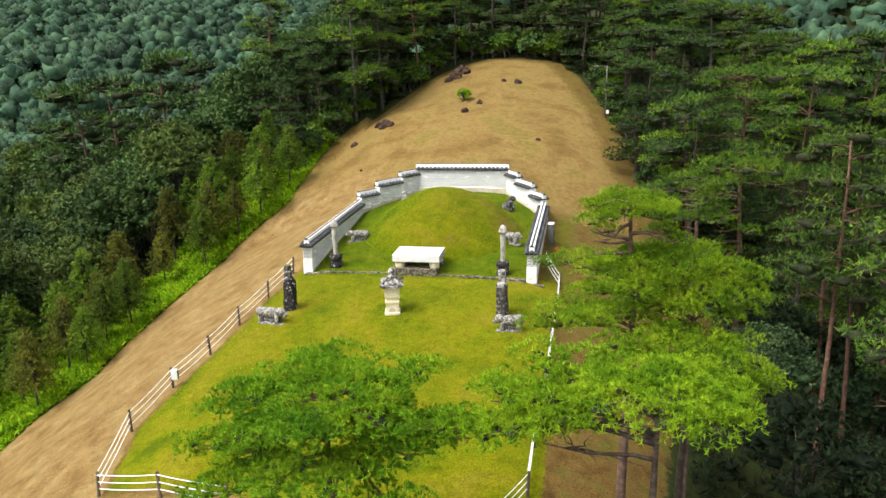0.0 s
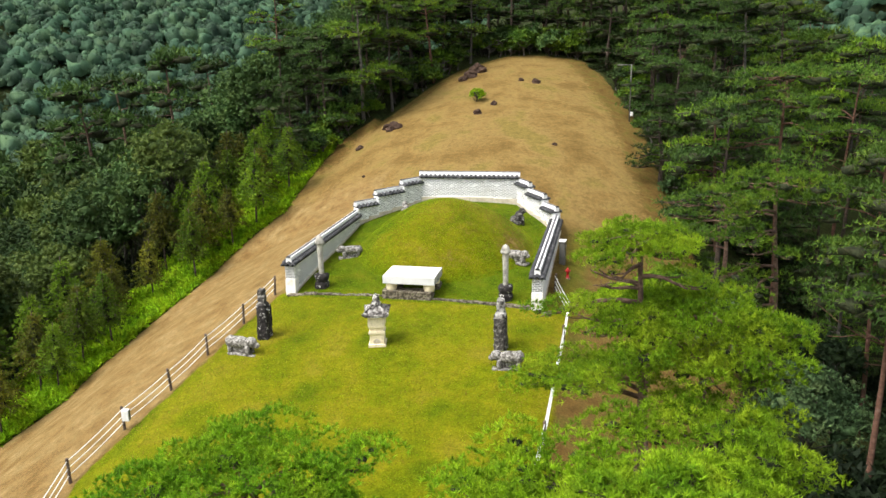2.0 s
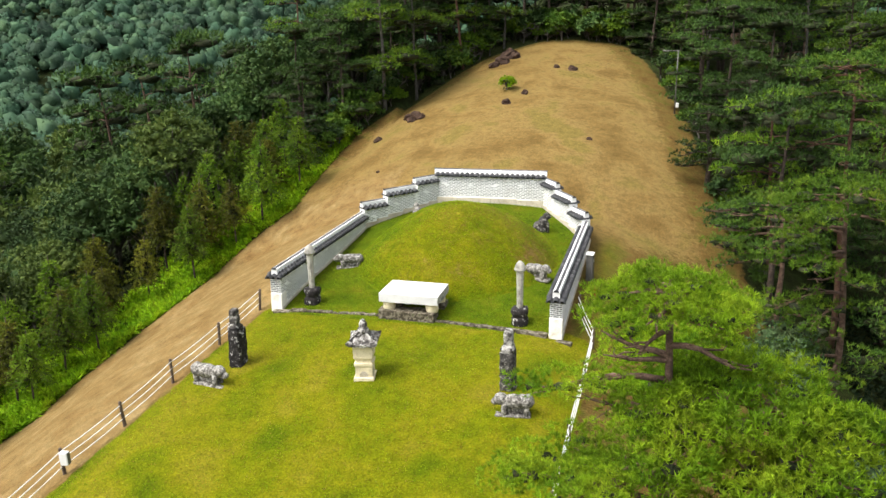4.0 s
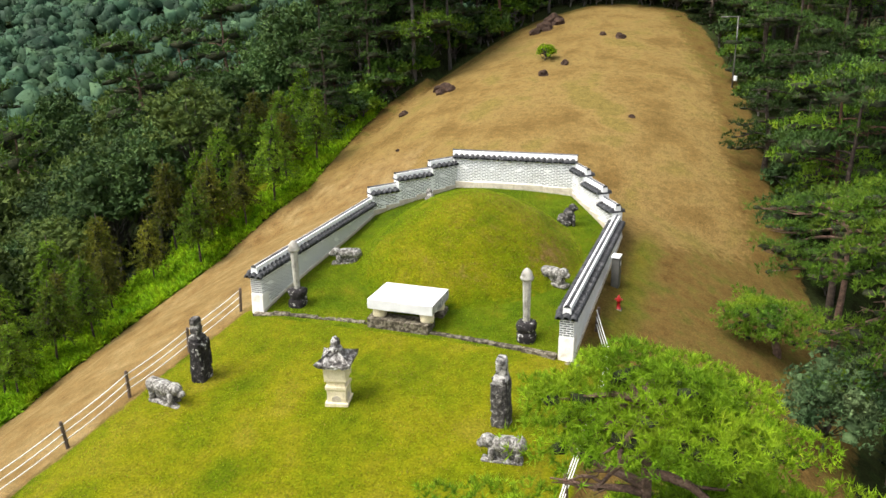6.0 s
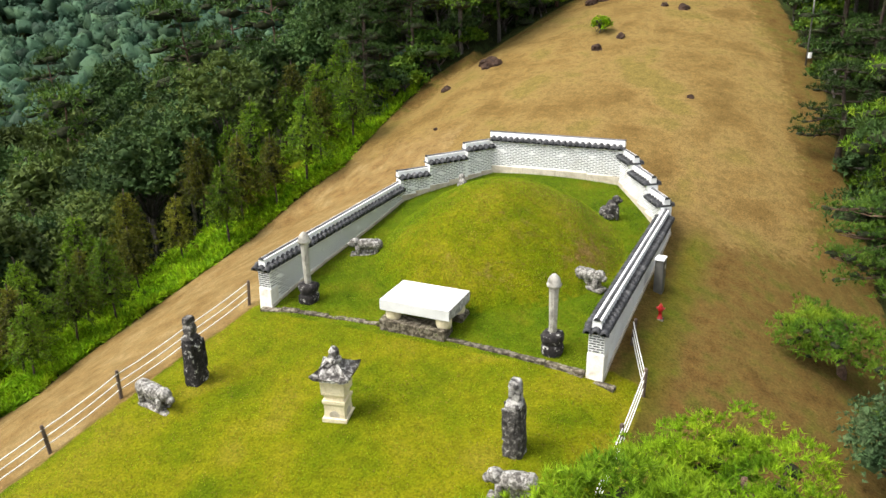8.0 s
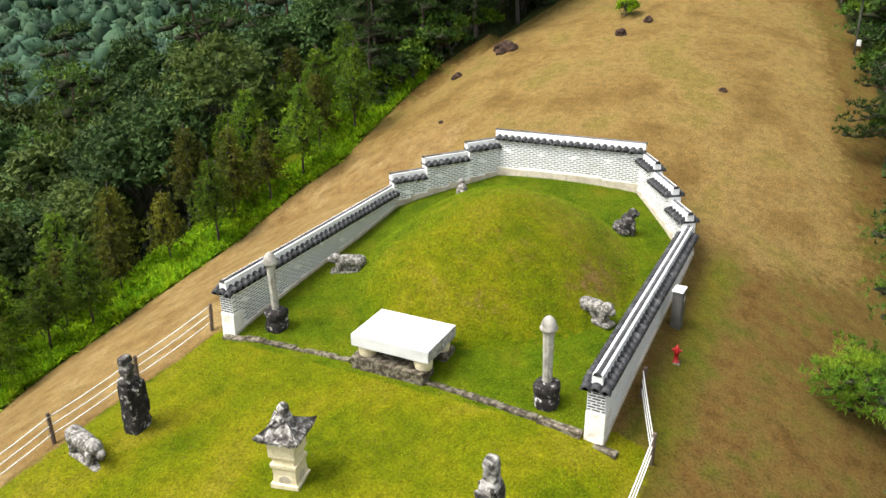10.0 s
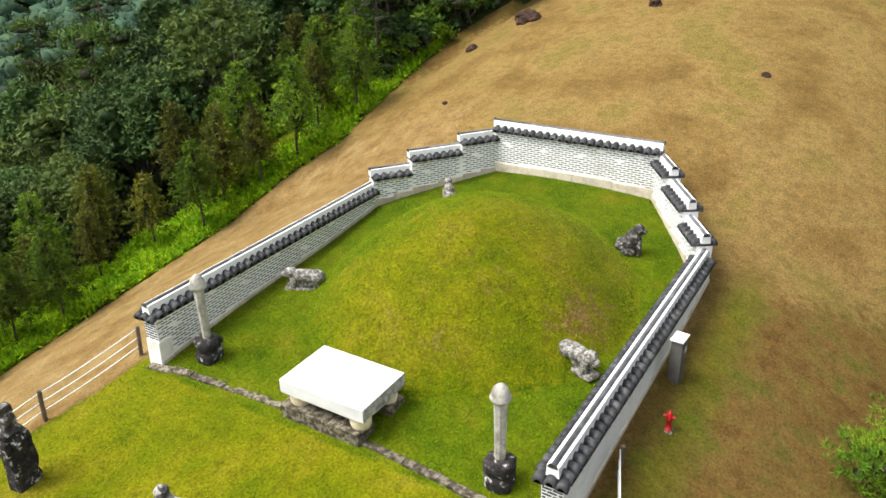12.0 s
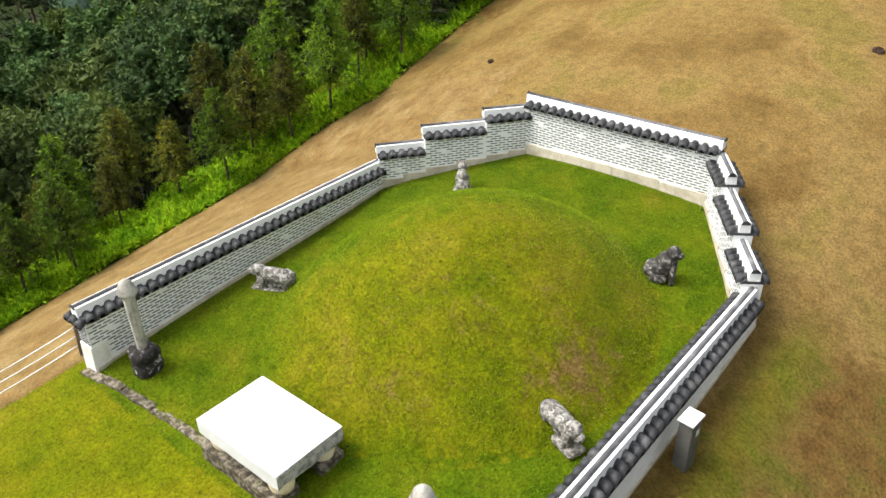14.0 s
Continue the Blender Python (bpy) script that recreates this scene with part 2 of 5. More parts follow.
PINE_BRIGHT = leafy("bright_pine_needles", (0.100, 0.196, 0.006), (0.178, 0.285, 0.009), (0.265, 0.350, 0.016), glow=0.4)
PINE_FRESH = leafy("fresh_green_lawn_pine_needles", (0.112, 0.236, 0.006), (0.198, 0.335, 0.008), (0.295, 0.408, 0.014), glow=0.4)
PINE_LUSH = leafy("saturated_pine_needles", (0.098, 0.245, 0.006), (0.175, 0.345, 0.008), (0.275, 0.420, 0.014), glow=0.4)
PINE_DARK = leafy("dark_pine_needles", (0.024, 0.056, 0.010), (0.042, 0.086, 0.015), (0.072, 0.124, 0.020), rnd=0.45, glow=0.2, fine=0.3, leaf=0.2)
PINE_MID = leafy("pine_needles", (0.034, 0.080, 0.010), (0.070, 0.136, 0.015), (0.135, 0.200, 0.020), rnd=0.45, glow=0.25, fine=0.3, leaf=0.2)
PINE_LEAF = leafy("fresh_pine_needles", (0.042, 0.098, 0.007), (0.090, 0.166, 0.009), (0.165, 0.236, 0.013), rnd=0.45, glow=0.25, fine=0.3, leaf=0.2)
CONIFER = leafy("young_conifer_needles", (0.056, 0.118, 0.006), (0.098, 0.172, 0.008), (0.152, 0.230, 0.012), rnd=0.35, glow=0.35, fine=0.3, leaf=0.2)
CONIFER_BROWN = leafy("rusty_conifer_needles", (0.065, 0.085, 0.007), (0.105, 0.118, 0.010), (0.160, 0.160, 0.014), rnd=0.35, glow=0.3, fine=0.3, leaf=0.2)
BROAD = leafy("broad_leaves", (0.028, 0.064, 0.016), (0.050, 0.096, 0.024), (0.092, 0.144, 0.034), rnd=0.4, glow=0.2, fine=0.25, leaf=0.12)
BROAD_OLIVE = leafy("olive_broad_leaves", (0.038, 0.064, 0.013), (0.064, 0.096, 0.018), (0.104, 0.138, 0.028), rnd=0.4, glow=0.2, fine=0.25, leaf=0.12)
GREYGREEN = leafy("grey_green_leaves", (0.032, 0.066, 0.024), (0.060, 0.102, 0.038), (0.125, 0.170, 0.070), glow=0.2)
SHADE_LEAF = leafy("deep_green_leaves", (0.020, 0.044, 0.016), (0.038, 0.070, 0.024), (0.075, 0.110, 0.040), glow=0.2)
# leaf colour below natural green: the pines' deep shade is put into it
SHADE = leafy("shade_toned_understorey_leaves", (0.007, 0.017, 0.005), (0.012, 0.026, 0.007), (0.022, 0.040, 0.010), rnd=0.42, glow=0.2, fine=0.3, leaf=0.2)
# dark colour of the added crown hearts, painted as shade between the needles
CROWN_SHADE = mat("crown_shade_hearts", ((0.35, (0.014, 0.020, 0.007)), (0.55, (0.026, 0.032, 0.011)), (0.7, (0.045, 0.040, 0.016))), 4.0, 18, 0.95, 0.8, mixfine=0.5)
TURF_GREEN = leafy("turf_blades", (0.168, 0.272, 0.006), (0.242, 0.334, 0.009), (0.325, 0.375, 0.016), rnd=0.0, fine=0.2, leaf=0.22, glow=0.45)
TURF_LUSH = leafy("lush_turf_blades", (0.110, 0.205, 0.005), (0.165, 0.260, 0.007), (0.235, 0.305, 0.012), rnd=0.0, fine=0.2, leaf=0.22, glow=0.4)
TURF_STRAW = leafy("withered_turf_blades", (0.165, 0.130, 0.024), (0.240, 0.180, 0.042), (0.330, 0.250, 0.072), rnd=0.0, fine=0.2, leaf=0.25, glow=0.45)
UNDER = leafy("bright_undergrowth", (0.150, 0.300, 0.007), (0.250, 0.420, 0.010), (0.350, 0.480, 0.016), glow=0.5)
# bluer than the near leaves: distance haze is mixed into this green
FAR_HAZE = leafy("far_woods", (0.020, 0.052, 0.029), (0.036, 0.078, 0.041), (0.064, 0.116, 0.052), rnd=0.0, glow=0.1, fine=0.3, leaf=0.5)
for node in FAR_HAZE.node_tree.nodes:
    if node.type == "TEX_NOISE" and node.inputs["Scale"].default_value < 1:
        node.inputs["Scale"].default_value = 0.12


# ---- helpers of this scene ----
def mesh_of(name, verts, faces, material, smooth=False):
    me = bpy.data.meshes.new(name)
    me.from_pydata([tuple(v) for v in verts], [], faces)
    me.materials.append(material)
    if smooth:
        me.shade_smooth()
    me.update()
    return me


def bm_mesh(name, bm, material, smooth=False):
    me = bpy.data.meshes.new(name)
    bm.normal_update()
    bm.to_mesh(me)
    bm.free()
    me.materials.append(material)
    if smooth:
        me.shade_smooth()
    return me


def part(name, bm, material, parent, label="", smooth=False, at=None):
    """Links a bmesh (or a ready mesh) as one mesh object under a thing or a part."""
    me = bm if isinstance(bm, bpy.types.Mesh) else bm_mesh(name, bm, material, smooth)
    ob = new(name, me)
    ob.parent = parent
    if at is not None:
        ob.matrix_basis = at
    return tagged(ob, label)


def thing(name, m, label, category, group="", kind=""):
    ob = new(name)
    ob.empty_display_size = 0.2
    ob.matrix_basis = m
    return tagged(ob, label, category, group, kind)


def box(bm, lo, hi, bevel=0.0, segs=1):
    """Adds a box from corner lo to corner hi, with bevelled edges."""
    r = bmesh.ops.create_cube(bm, size=1)
    for v in r["verts"]:
        for i in range(3):
            v.co[i] = lo[i] + (v.co[i] + 0.5) * (hi[i] - lo[i])
    if bevel:
        es = list({e for v in r["verts"] for e in v.link_edges})
        bmesh.ops.bevel(bm, geom=es, offset=bevel, segments=segs, affect="EDGES", profile=0.6)
    return bm


def loft(bm, rings, sides=16, power=2.0, cap=True):
    """Adds a body through rings (x, y, z, half width x, half depth y); power shapes the rounding (2 round, 6 square)."""
    rows = []
    for cx, cy, z, rx, ry in rings:
        row = []
        for k in range(sides):
            a = 2 * math.pi * (k + 0.5) / sides
            c, s = math.cos(a), math.sin(a)
            row.append(bm.verts.new((cx + rx * math.copysign(abs(c) ** (2 / power), c), cy + ry * math.copysign(abs(s) ** (2 / power), s), z)))
        rows.append(row)
    for a, b in zip(rows, rows[1:]):
        for k in range(sides):
            bm.faces.new((a[k], a[(k + 1) % sides], b[(k + 1) % sides], b[k]))
    if cap:
        bm.faces.new(rows[0][::-1])
        bm.faces.new(rows[-1])
    return [v for r in rows for v in r]


def roughen(verts, amount, scale, seed=0.0):
    for v in verts:
        v.co += noise.noise_vector(v.co * scale + Vector((seed, seed * 1.7, -seed))) * amount


def tube(points, radii, sides=8):
    """Verts and faces of a bent tapered tube."""
    vs, fs = [], []
    n = len(points)
    for i, p in enumerate(points):
        d = (points[min(i + 1, n - 1)] - points[max(i - 1, 0)])
        d = d / (np.linalg.norm(d) + 1e-9)
        u = np.cross(d, (0.31, 0.17, 0.93) if abs(d[2]) < 0.9 else (1.0, 0.1, 0.0))
        u /= np.linalg.norm(u)
        w = np.cross(d, u)
        for k in range(sides):
            a = 2 * math.pi * k / sides
            vs.append(p + radii[i] * (math.cos(a) * u + math.sin(a) * w))
    for i in range(n - 1):
        for k in range(sides):
            a, b = i * sides + k, i * sides + (k + 1) % sides
            fs.append((a, b, b + sides, a + sides))
    fs.append(tuple(range(sides))[::-1])
    fs.append(tuple(range((n - 1) * sides, n * sides)))
    return vs, fs


def merged(parts):
    vs, fs = [], []
    for v, f in parts:
        o = len(vs)
        vs.extend(v)
        fs.extend(tuple(i + o for i in q) for q in f)
    return vs, fs


# ---- the lie of the land ----
SPUR_Y = (-120, -60, -40, -25, -13, -5, -0.1, 0.25, 11, 15.7, 17.2, 19.5, 25, 34, 45, 60, 90, 140)
SPUR_Z = (-22, -11.5, -7, -4.1, -2.0, -0.78, -0.30, -0.2, 1.28, 1.62, 2.2, 2.85, 4.3, 6.5, 8.9, 11.5, 15, 20)
SIDE_X = (0, 5.5, 6.8, 8, 10, 12, 14, 16, 20, 25, 40, 70, 500)
SIDE_D = (0, 0.0, 0.1, 0.42, 1.15, 2.05, 3.0, 4.1, 6.8, 10.2, 18.5, 30, 60)


def far_land(x, y):
    r = math.hypot(x + 5, y)
    return -34 + max(0.0, r - 120) * 0.23 + 9 * math.sin(x * 0.013 + 1.0) * math.cos(y * 0.011) + 4 * noise.noise((x * 0.03, y * 0.03, 3.0))


def land(x, y):
    z = float(np.interp(y, SPUR_Y, SPUR_Z))
    a = abs(x)
    flat = float(np.interp(a, SIDE_X, SIDE_D))
    bowed = 0.0165 * a * a if a < 20 else 6.6 + (flat - 6.8)
    k = min(1.0, max(0.0, (y - 15) / 7.0))
    z -= flat * (1 - k) + bowed * k
    sag = min(1.0, max(0.0, (y - 1) / 10.0))
    z -= 0.5 * (min(a, 6.5) / 6.2) ** 2 * sag * sag * (3 - 2 * sag) * (1 - k)
    if a > 9 or y > 18 or y < -20:
        z += 0.10 * noise.noise((x * 0.17, y * 0.17, 0.5)) * min(1.0, max(a - 9, y - 18, -20 - y) / 4.0)
    if x < -12 and -40 < y < 60:
        d = max(0.0, along(BANK_L, y) - x)
        z += 0.30 * min(d, 9.0) * (1 - min(1.0, max(0.0, d - 9.0) / 30.0))
    if x * x + y * y > 55 ** 2:
        z = max(z, far_land(x, y))
    return z


# ---- ground sheet ----
def smooth(a, b, v):
    k = min(1.0, max(0.0, (v - a) / (b - a)))
    return k * k * (3 - 2 * k)


FENCE_L = ((-30.0, -7.2), (-18.5, -8.2), (-14.2, -9.3), (-11.1, -8.9), (-8.6, -8.3), (-5.9, -7.9), (-2.9, -7.6), (0.3, -7.2), (4.0, -6.9), (12.0, -6.6))
BANK_L = ((-60.0, -24.0), (-20.0, -22.5), (0.0, -20.6), (6.0, -19.3), (12.5, -17.6), (18.5, -14.9), (26.0, -13.8), (31.0, -13.0), (37.0, -9.5), (44.0, -6.5), (49.0, -3.0), (51.0, 0.0))
PATH_L = ((-60.0, -26.0), (-20.0, -24.5), (-4.0, -22.7), (0.0, -21.2), (4.0, -21.3), (9.0, -21.1), (12.5, -20.2), (16.0, -19.0), (18.0, -17.3), (20.5, -15.5), (26.0, -15.3), (32.0, -15.0), (38.0, -11.0), (44.0, -8.8), (49.0, -6.5), (53.0, -1.0))
HILL_R = ((-60.0, 11.6), (-20.0, 12.0), (-12.0, 12.8), (-5.0, 14.0), (0.0, 16.2), (8.0, 17.5), (16.0, 15.5), (26.0, 13.5), (36.0, 12.0), (42.0, 10.0), (48.0, 8.2), (53.0, 6.0), (54.0, 0.0))


def along(table, y):
    return float(np.interp(y, [a for a, b in table], [b for a, b in table]))


def zones(x, y):
    """How much of lawn, bare earth and dry turf lies at a place."""
    lf, pl, hr = along(FENCE_L, y), along(PATH_L, y), along(HILL_R, y)
    lawn = smooth(lf - 0.25, lf + 0.35, x) * smooth(-19.0, -18.0, y) * (1 - smooth(0.2, 0.6, y)) * (1 - smooth(7.6, 8.6, x))
    inside = smooth(-0.3, 0.0, y) * (1 - smooth(15.5, 15.9, y)) * (1 - smooth(6.2, 6.5, abs(x)))
    cut = (x - 6.6) * 0.83 + (y - 11.45) * 0.55 if x > 0 else (-x - 6.4) * 0.787 + (y - 11.3) * 0.617
    inside *= 1 - smooth(-0.3, 0.1, cut)
    lawn = max(lawn, inside)
    streak = (smooth(7.3, 7.8, x) - smooth(8.1, 9.1, x)) * smooth(-6, 1, y) * (1 - smooth(11.0, 14, y))
    bank = smooth(pl - 11.0, pl - 6.0, x) * (1 - smooth(pl - 1.0, pl + 0.2, x)) * smooth(-30, -10, y) * (1 - smooth(26, 33, y))
    lawn = max(lawn, 0.8 * bank)
    earth = (1 - smooth(lf - 0.4, lf + 0.2, x)) * (1 - smooth(12.0, 30.0, y)) * smooth(pl - 0.8, pl + 0.8, x)
    earth = max(earth, 0.27 * streak)
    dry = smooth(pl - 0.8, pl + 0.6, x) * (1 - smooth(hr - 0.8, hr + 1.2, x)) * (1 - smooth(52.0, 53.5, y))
    brown = smooth(6.6, 7.4, x) * (1 - smooth(6.0, 17.0, y - 0.8 * (x - 8)))
    brown = max(brown, smooth(-18.5, -20.0, y) * smooth(-8.0, -6.0, x), 0.5 * smooth(9.0, 14.0, x))
    # needle litter along the wood's edges, also painting the trees' shade on the turf
    brown = max(brown, 0.8 * smooth(hr - 5.0, hr - 0.5, x), 0.7 * (1 - smooth(pl + 0.5, pl + 4.0, x)) * smooth(20, 30, y), 0.6 * smooth(49, 53, y))
    dry *= 1 - inside
    return lawn, earth, dry, brown


def lines(lo, hi, fine_lo, fine_hi, step, grow):
    out, v, s = [], fine_lo, step
    while v <= fine_hi:
        out.append(v)
        v += step
    v, s = fine_hi, step
    while v < hi:
        s *= grow
        v += s
        out.append(v)
    v, s = fine_lo, step
    while v > lo:
        s *= grow
        v -= s
        out.insert(0, v)
    return out


gx = lines(-620, 520, -26, 18, 0.5, 1.13)
gy = lines(-260, 700, -24, 50, 0.5, 1.13)
verts = [(x, y, land(x, y)) for y in gy for x in gx]
nx = len(gx)
faces = [(j * nx + i, j * nx + i + 1, (j + 1) * nx + i + 1, (j + 1) * nx + i) for j in range(len(gy) - 1) for i in range(nx - 1)]
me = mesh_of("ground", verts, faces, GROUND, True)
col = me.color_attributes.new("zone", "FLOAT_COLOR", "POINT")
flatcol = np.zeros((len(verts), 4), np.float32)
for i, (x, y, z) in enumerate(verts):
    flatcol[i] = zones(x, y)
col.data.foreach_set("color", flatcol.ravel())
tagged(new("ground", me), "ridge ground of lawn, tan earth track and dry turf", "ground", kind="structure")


# ---- burial mound ----
MX, MY, MR, MH = 0.17, 7.35, 4.93, 2.44


def mound_reach(x, y):
    """Distance from the mound's middle in shares of its radius; it runs out further on one side."""
    dx = (x - MX) / (1.1 if x > MX else 1.0)
    return math.hypot(dx, (y - MY) / 1.1) / MR


def mound_h(k):
    h = MH * (1 - k ** 1.75)
    return 0.05 * math.log(1 + math.exp(h / 0.05))


def land_top(x, y):
    """The ground with the mound on it."""
    return land(x, y) + mound_h(mound_reach(x, y))


def mound_wear(x, y):
    """How withered the mound's turf is at a place: most on the side towards the steps' corner."""
    k = mound_reach(x, y)
    patch = 0.9 * math.exp(-((x - 4.7) ** 2 / 1.6 + (y - 6.8) ** 2 / 2.6))
    lean = smooth(-0.5, 0.5, 0.8 * (x - MX) / MR - 0.6 * (y - MY) / MR)
    rim = 1 - smooth(0.78, 1.02, k)
    fleck = 0.3 * noise.noise((x * 0.8, y * 0.8, 7.0)) + 0.3 * noise.noise((x * 3.1, y * 3.1, 3.0))
    return max(0.0, min(1.0, max(patch, 0.5 * lean * rim) + fleck * rim * (0.35 + 0.65 * lean)))


def burial_mound():
    vs, fs, n, rings = [], [], 96, 44
    vs.append((MX, MY, land(MX, MY) + mound_h(0)))
    for j in range(1, rings + 1):
        k = 1.07 * j / rings
        for i in range(n):
            a = 2 * math.pi * i / n
            x = MX + k * MR * math.cos(a) * (1.1 if math.cos(a) > 0 else 1.0)
            y = MY + k * MR * math.sin(a) * 1.1
            z = land(x, y) + mound_h(k) + 0.05 * noise.noise((x * 0.9, y * 0.9, 2)) * (1 - j / rings)
            vs.append((x, y, z + 0.008 - 0.03 * smooth(0.98, 1.07, k)))
    for k in range(n):
        fs.append((0, 1 + k, 1 + (k + 1) % n))
    for j in range(rings - 1):
        for k in range(n):
            a, b = 1 + j * n + k, 1 + j * n + (k + 1) % n
            fs.append((a, a + n, b + n, b))
    me = mesh_of("burial_mound", vs, fs, GROUND, True)
    c = me.color_attributes.new("zone", "FLOAT_COLOR", "POINT")
    arr = np.zeros((len(vs), 4), np.float32)
    for i, (x, y, z) in enumerate(vs):
        w = mound_wear(x, y)
        arr[i] = (1 - 0.6 * w, 0, min(1.0, 0.45 + 1.1 * w), 0.5)
    c.data.foreach_set("color", arr.ravel())
    tagged(new("burial_mound", me), "round grass-covered burial mound with a worn brown patch", "burial mound")


burial_mound()


# ---- enclosure wall ----
def tile_mesh():
    """A convex roof tile that runs down the slope to a round, thick eave end; it starts at the ridge and runs along +y."""
    vs, fs, n = [], [], 7
    for y, z, r in ((0.0, 0.0, 0.115), (0.15, -0.065, 0.12), (0.15, -0.065, 0.140), (0.32, -0.135, 0.150), (0.32, -0.135, 0.08)):
        for k in range(n):
            a = math.pi * 1.1 * k / (n - 1) - 0.05 * math.pi
            vs.append((r * math.cos(a), y, z + r * math.sin(a)))
    for j in range(4):
        for k in range(n - 1):
            a = j * n + k
            fs.append((a, a + n, a + n + 1, a + 1))
    fs.append(tuple(range(4 * n, 5 * n)))
    return mesh_of("roof_tile", vs, fs, TILE, True)


TILE_MESH = tile_mesh()
BRICK_MESH = bm_mesh("brick", box(bmesh.new(), (-0.115, -0.010, -0.0135), (0.115, 0.010, 0.0135)), BRICK)


def disc_mesh():
    bm = bmesh.new()
    bmesh.ops.create_cone(bm, cap_ends=True, segments=10, radius1=0.085, radius2=0.075, depth=0.03, matrix=pose(0, 0, 0, 90, 0, 0))
    return bm_mesh("medallion", bm, PLASTER)


DISC_MESH = disc_mesh()
WALL_T = 0.26


def prism(bm, x0, x1, section):
    """A body of constant section (y, z) from x0 to x1."""
    a = [bm.verts.new((x0, y, z)) for y, z in section]
    b = [bm.verts.new((x1, y, z)) for y, z in section]
    n = len(section)
    for k in range(n):
        bm.faces.new((a[k], b[k], b[(k + 1) % n], a[(k + 1) % n]))
    bm.faces.new(a[::-1])
    bm.faces.new(b)
    return bm


def wall_run(start, end, top, label, bricks_in=True, bricks_out=True, plinth=0.3, front=0, singles=300, discs=1.5):
    """One length of wall with its own tiled roof. Its inner face is at -y of the run. front: -1 or 1 where a run begins or ends in the open."""
    (x0, y0), (x1, y1) = start, end
    length = math.hypot(x1 - x0, y1 - y0)
    turn = math.degrees(math.atan2(y1 - y0, x1 - x0))
    m = pose(x0, y0, 0, 0, 0, turn)
    th = thing("boundary_wall", m, label, "wall", "lengths of the tomb wall", "structure")

    def ground_at(x, side):
        w = m @ Vector((x, side * (WALL_T + 0.05), 0))
        return land(w.x, w.y)

    eave = top - 0.39
    low = min(ground_at(k * length / 8, s) for k in range(9) for s in (-1, 1)) - 0.4
    part("body", prism(bmesh.new(), 0, length, ((-WALL_T, low), (WALL_T, low), (WALL_T, eave), (-WALL_T, eave))), PLASTER, th, "mortared white wall core")
    # sloping stone plinth on both faces
    for side in (-1, 1):
        n = max(2, round(length / 1.6))
        for k in range(n):
            a, b = k * length / n + 0.006, (k + 1) * length / n - 0.006
            ga, gb = ground_at(a, side), ground_at(b, side)
            if front == 0 and plinth > 0.2:
                ga = gb = max(ga, gb) - 0.06
            bm = bmesh.new()
            ys = (side * (WALL_T - 0.05), side * (WALL_T + 0.045))
            q = []
            for x, g in ((a, ga), (b, gb)):
                q.append([bm.verts.new((x, y, z)) for y, z in ((ys[0], low), (ys[1], low), (ys[1], g + plinth), (ys[0], g + plinth + 0.02))])
            for i in range(4):
                bm.faces.new((q[0][i], q[1][i], q[1][(i + 1) % 4], q[0][(i + 1) % 4]))
            bm.faces.new(q[0][::-1])
            bm.faces.new(q[1])
            bmesh.ops.recalc_face_normals(bm, faces=bm.faces)
            part("plinth_stone", bm, BASE_STONE, th)
    # roof bed, plaster ridge and ridge tile
    ov = 0.33
    part("roof_bed", prism(bmesh.new(), -0.02, length + 0.02, ((-ov, eave - 0.02), (ov, eave - 0.02), (ov, eave + 0.0), (0.14, eave + 0.12), (-0.14, eave + 0.12), (-ov, eave + 0.0))), TILE, th, "dark tile bed")
    part("ridge", prism(bmesh.new(), -0.05, length + 0.05, ((-0.155, eave + 0.08), (0.155, eave + 0.08), (0.138, top - 0.03), (-0.138, top - 0.03))), PLASTER, th, "white plastered ridge")
    cap = bmesh.new()
    prism(cap, -0.07, length + 0.07, [(0.066 * math.cos(a), top - 0.04 + 0.075 * math.sin(a)) for a in np.linspace(0, math.pi, 8)])
    part("ridge_tile", cap, RIDGE_TILE, th, "grey half-round ridge tile", True)
    for xe in (-0.075, length + 0.055):
        part("ridge_end", prism(bmesh.new(), xe, xe + 0.02, [(0.12 * math.cos(a), top - 0.06 + 0.12 * math.sin(a)) for a in np.linspace(0, math.pi, 8)]), TILE, th)
    n = max(2, round(length / 0.31))
    rng = random.Random(int(abs(x0 * 31 + y1 * 17)))
    for side in (-1, 1):
        for k in range(n):
            x = (k + 0.5) * length / n
            part("roof_tile", TILE_MESH, TILE, th, at=pose(x, side * 0.10, eave + 0.115, rng.uniform(-2, 2), rng.uniform(-3, 3), (0 if side > 0 else 180) + rng.uniform(-2.5, 2.5)))
    if front:
        xe = 0.02 if front < 0 else length - 0.02
        for y in (-0.27, 0.0, 0.27):
            part("roof_tile", TILE_MESH, TILE, th, at=pose(xe + front * -0.10, y, eave + 0.08 - abs(y) * 0.1, 0, 0, 90 if front < 0 else -90))
    # courses of dark brick in wide white joints
    rest_v, rest_f, made = [], [], 0
    cube = ((-1, -1, -1), (1, -1, -1), (1, 1, -1), (-1, 1, -1), (-1, -1, 1), (1, -1, 1), (1, 1, 1), (-1, 1, 1))
    quads = ((0, 1, 5, 4), (1, 2, 6, 5), (2, 3, 7, 6), (3, 0, 4, 7), (4, 5, 6, 7), (3, 2, 1, 0))
    spots = []
    x, low_row = 0.7, True
    while discs and x < length - 0.3:
        spots.append((x, low_row))
        x += discs
        low_row = not low_row
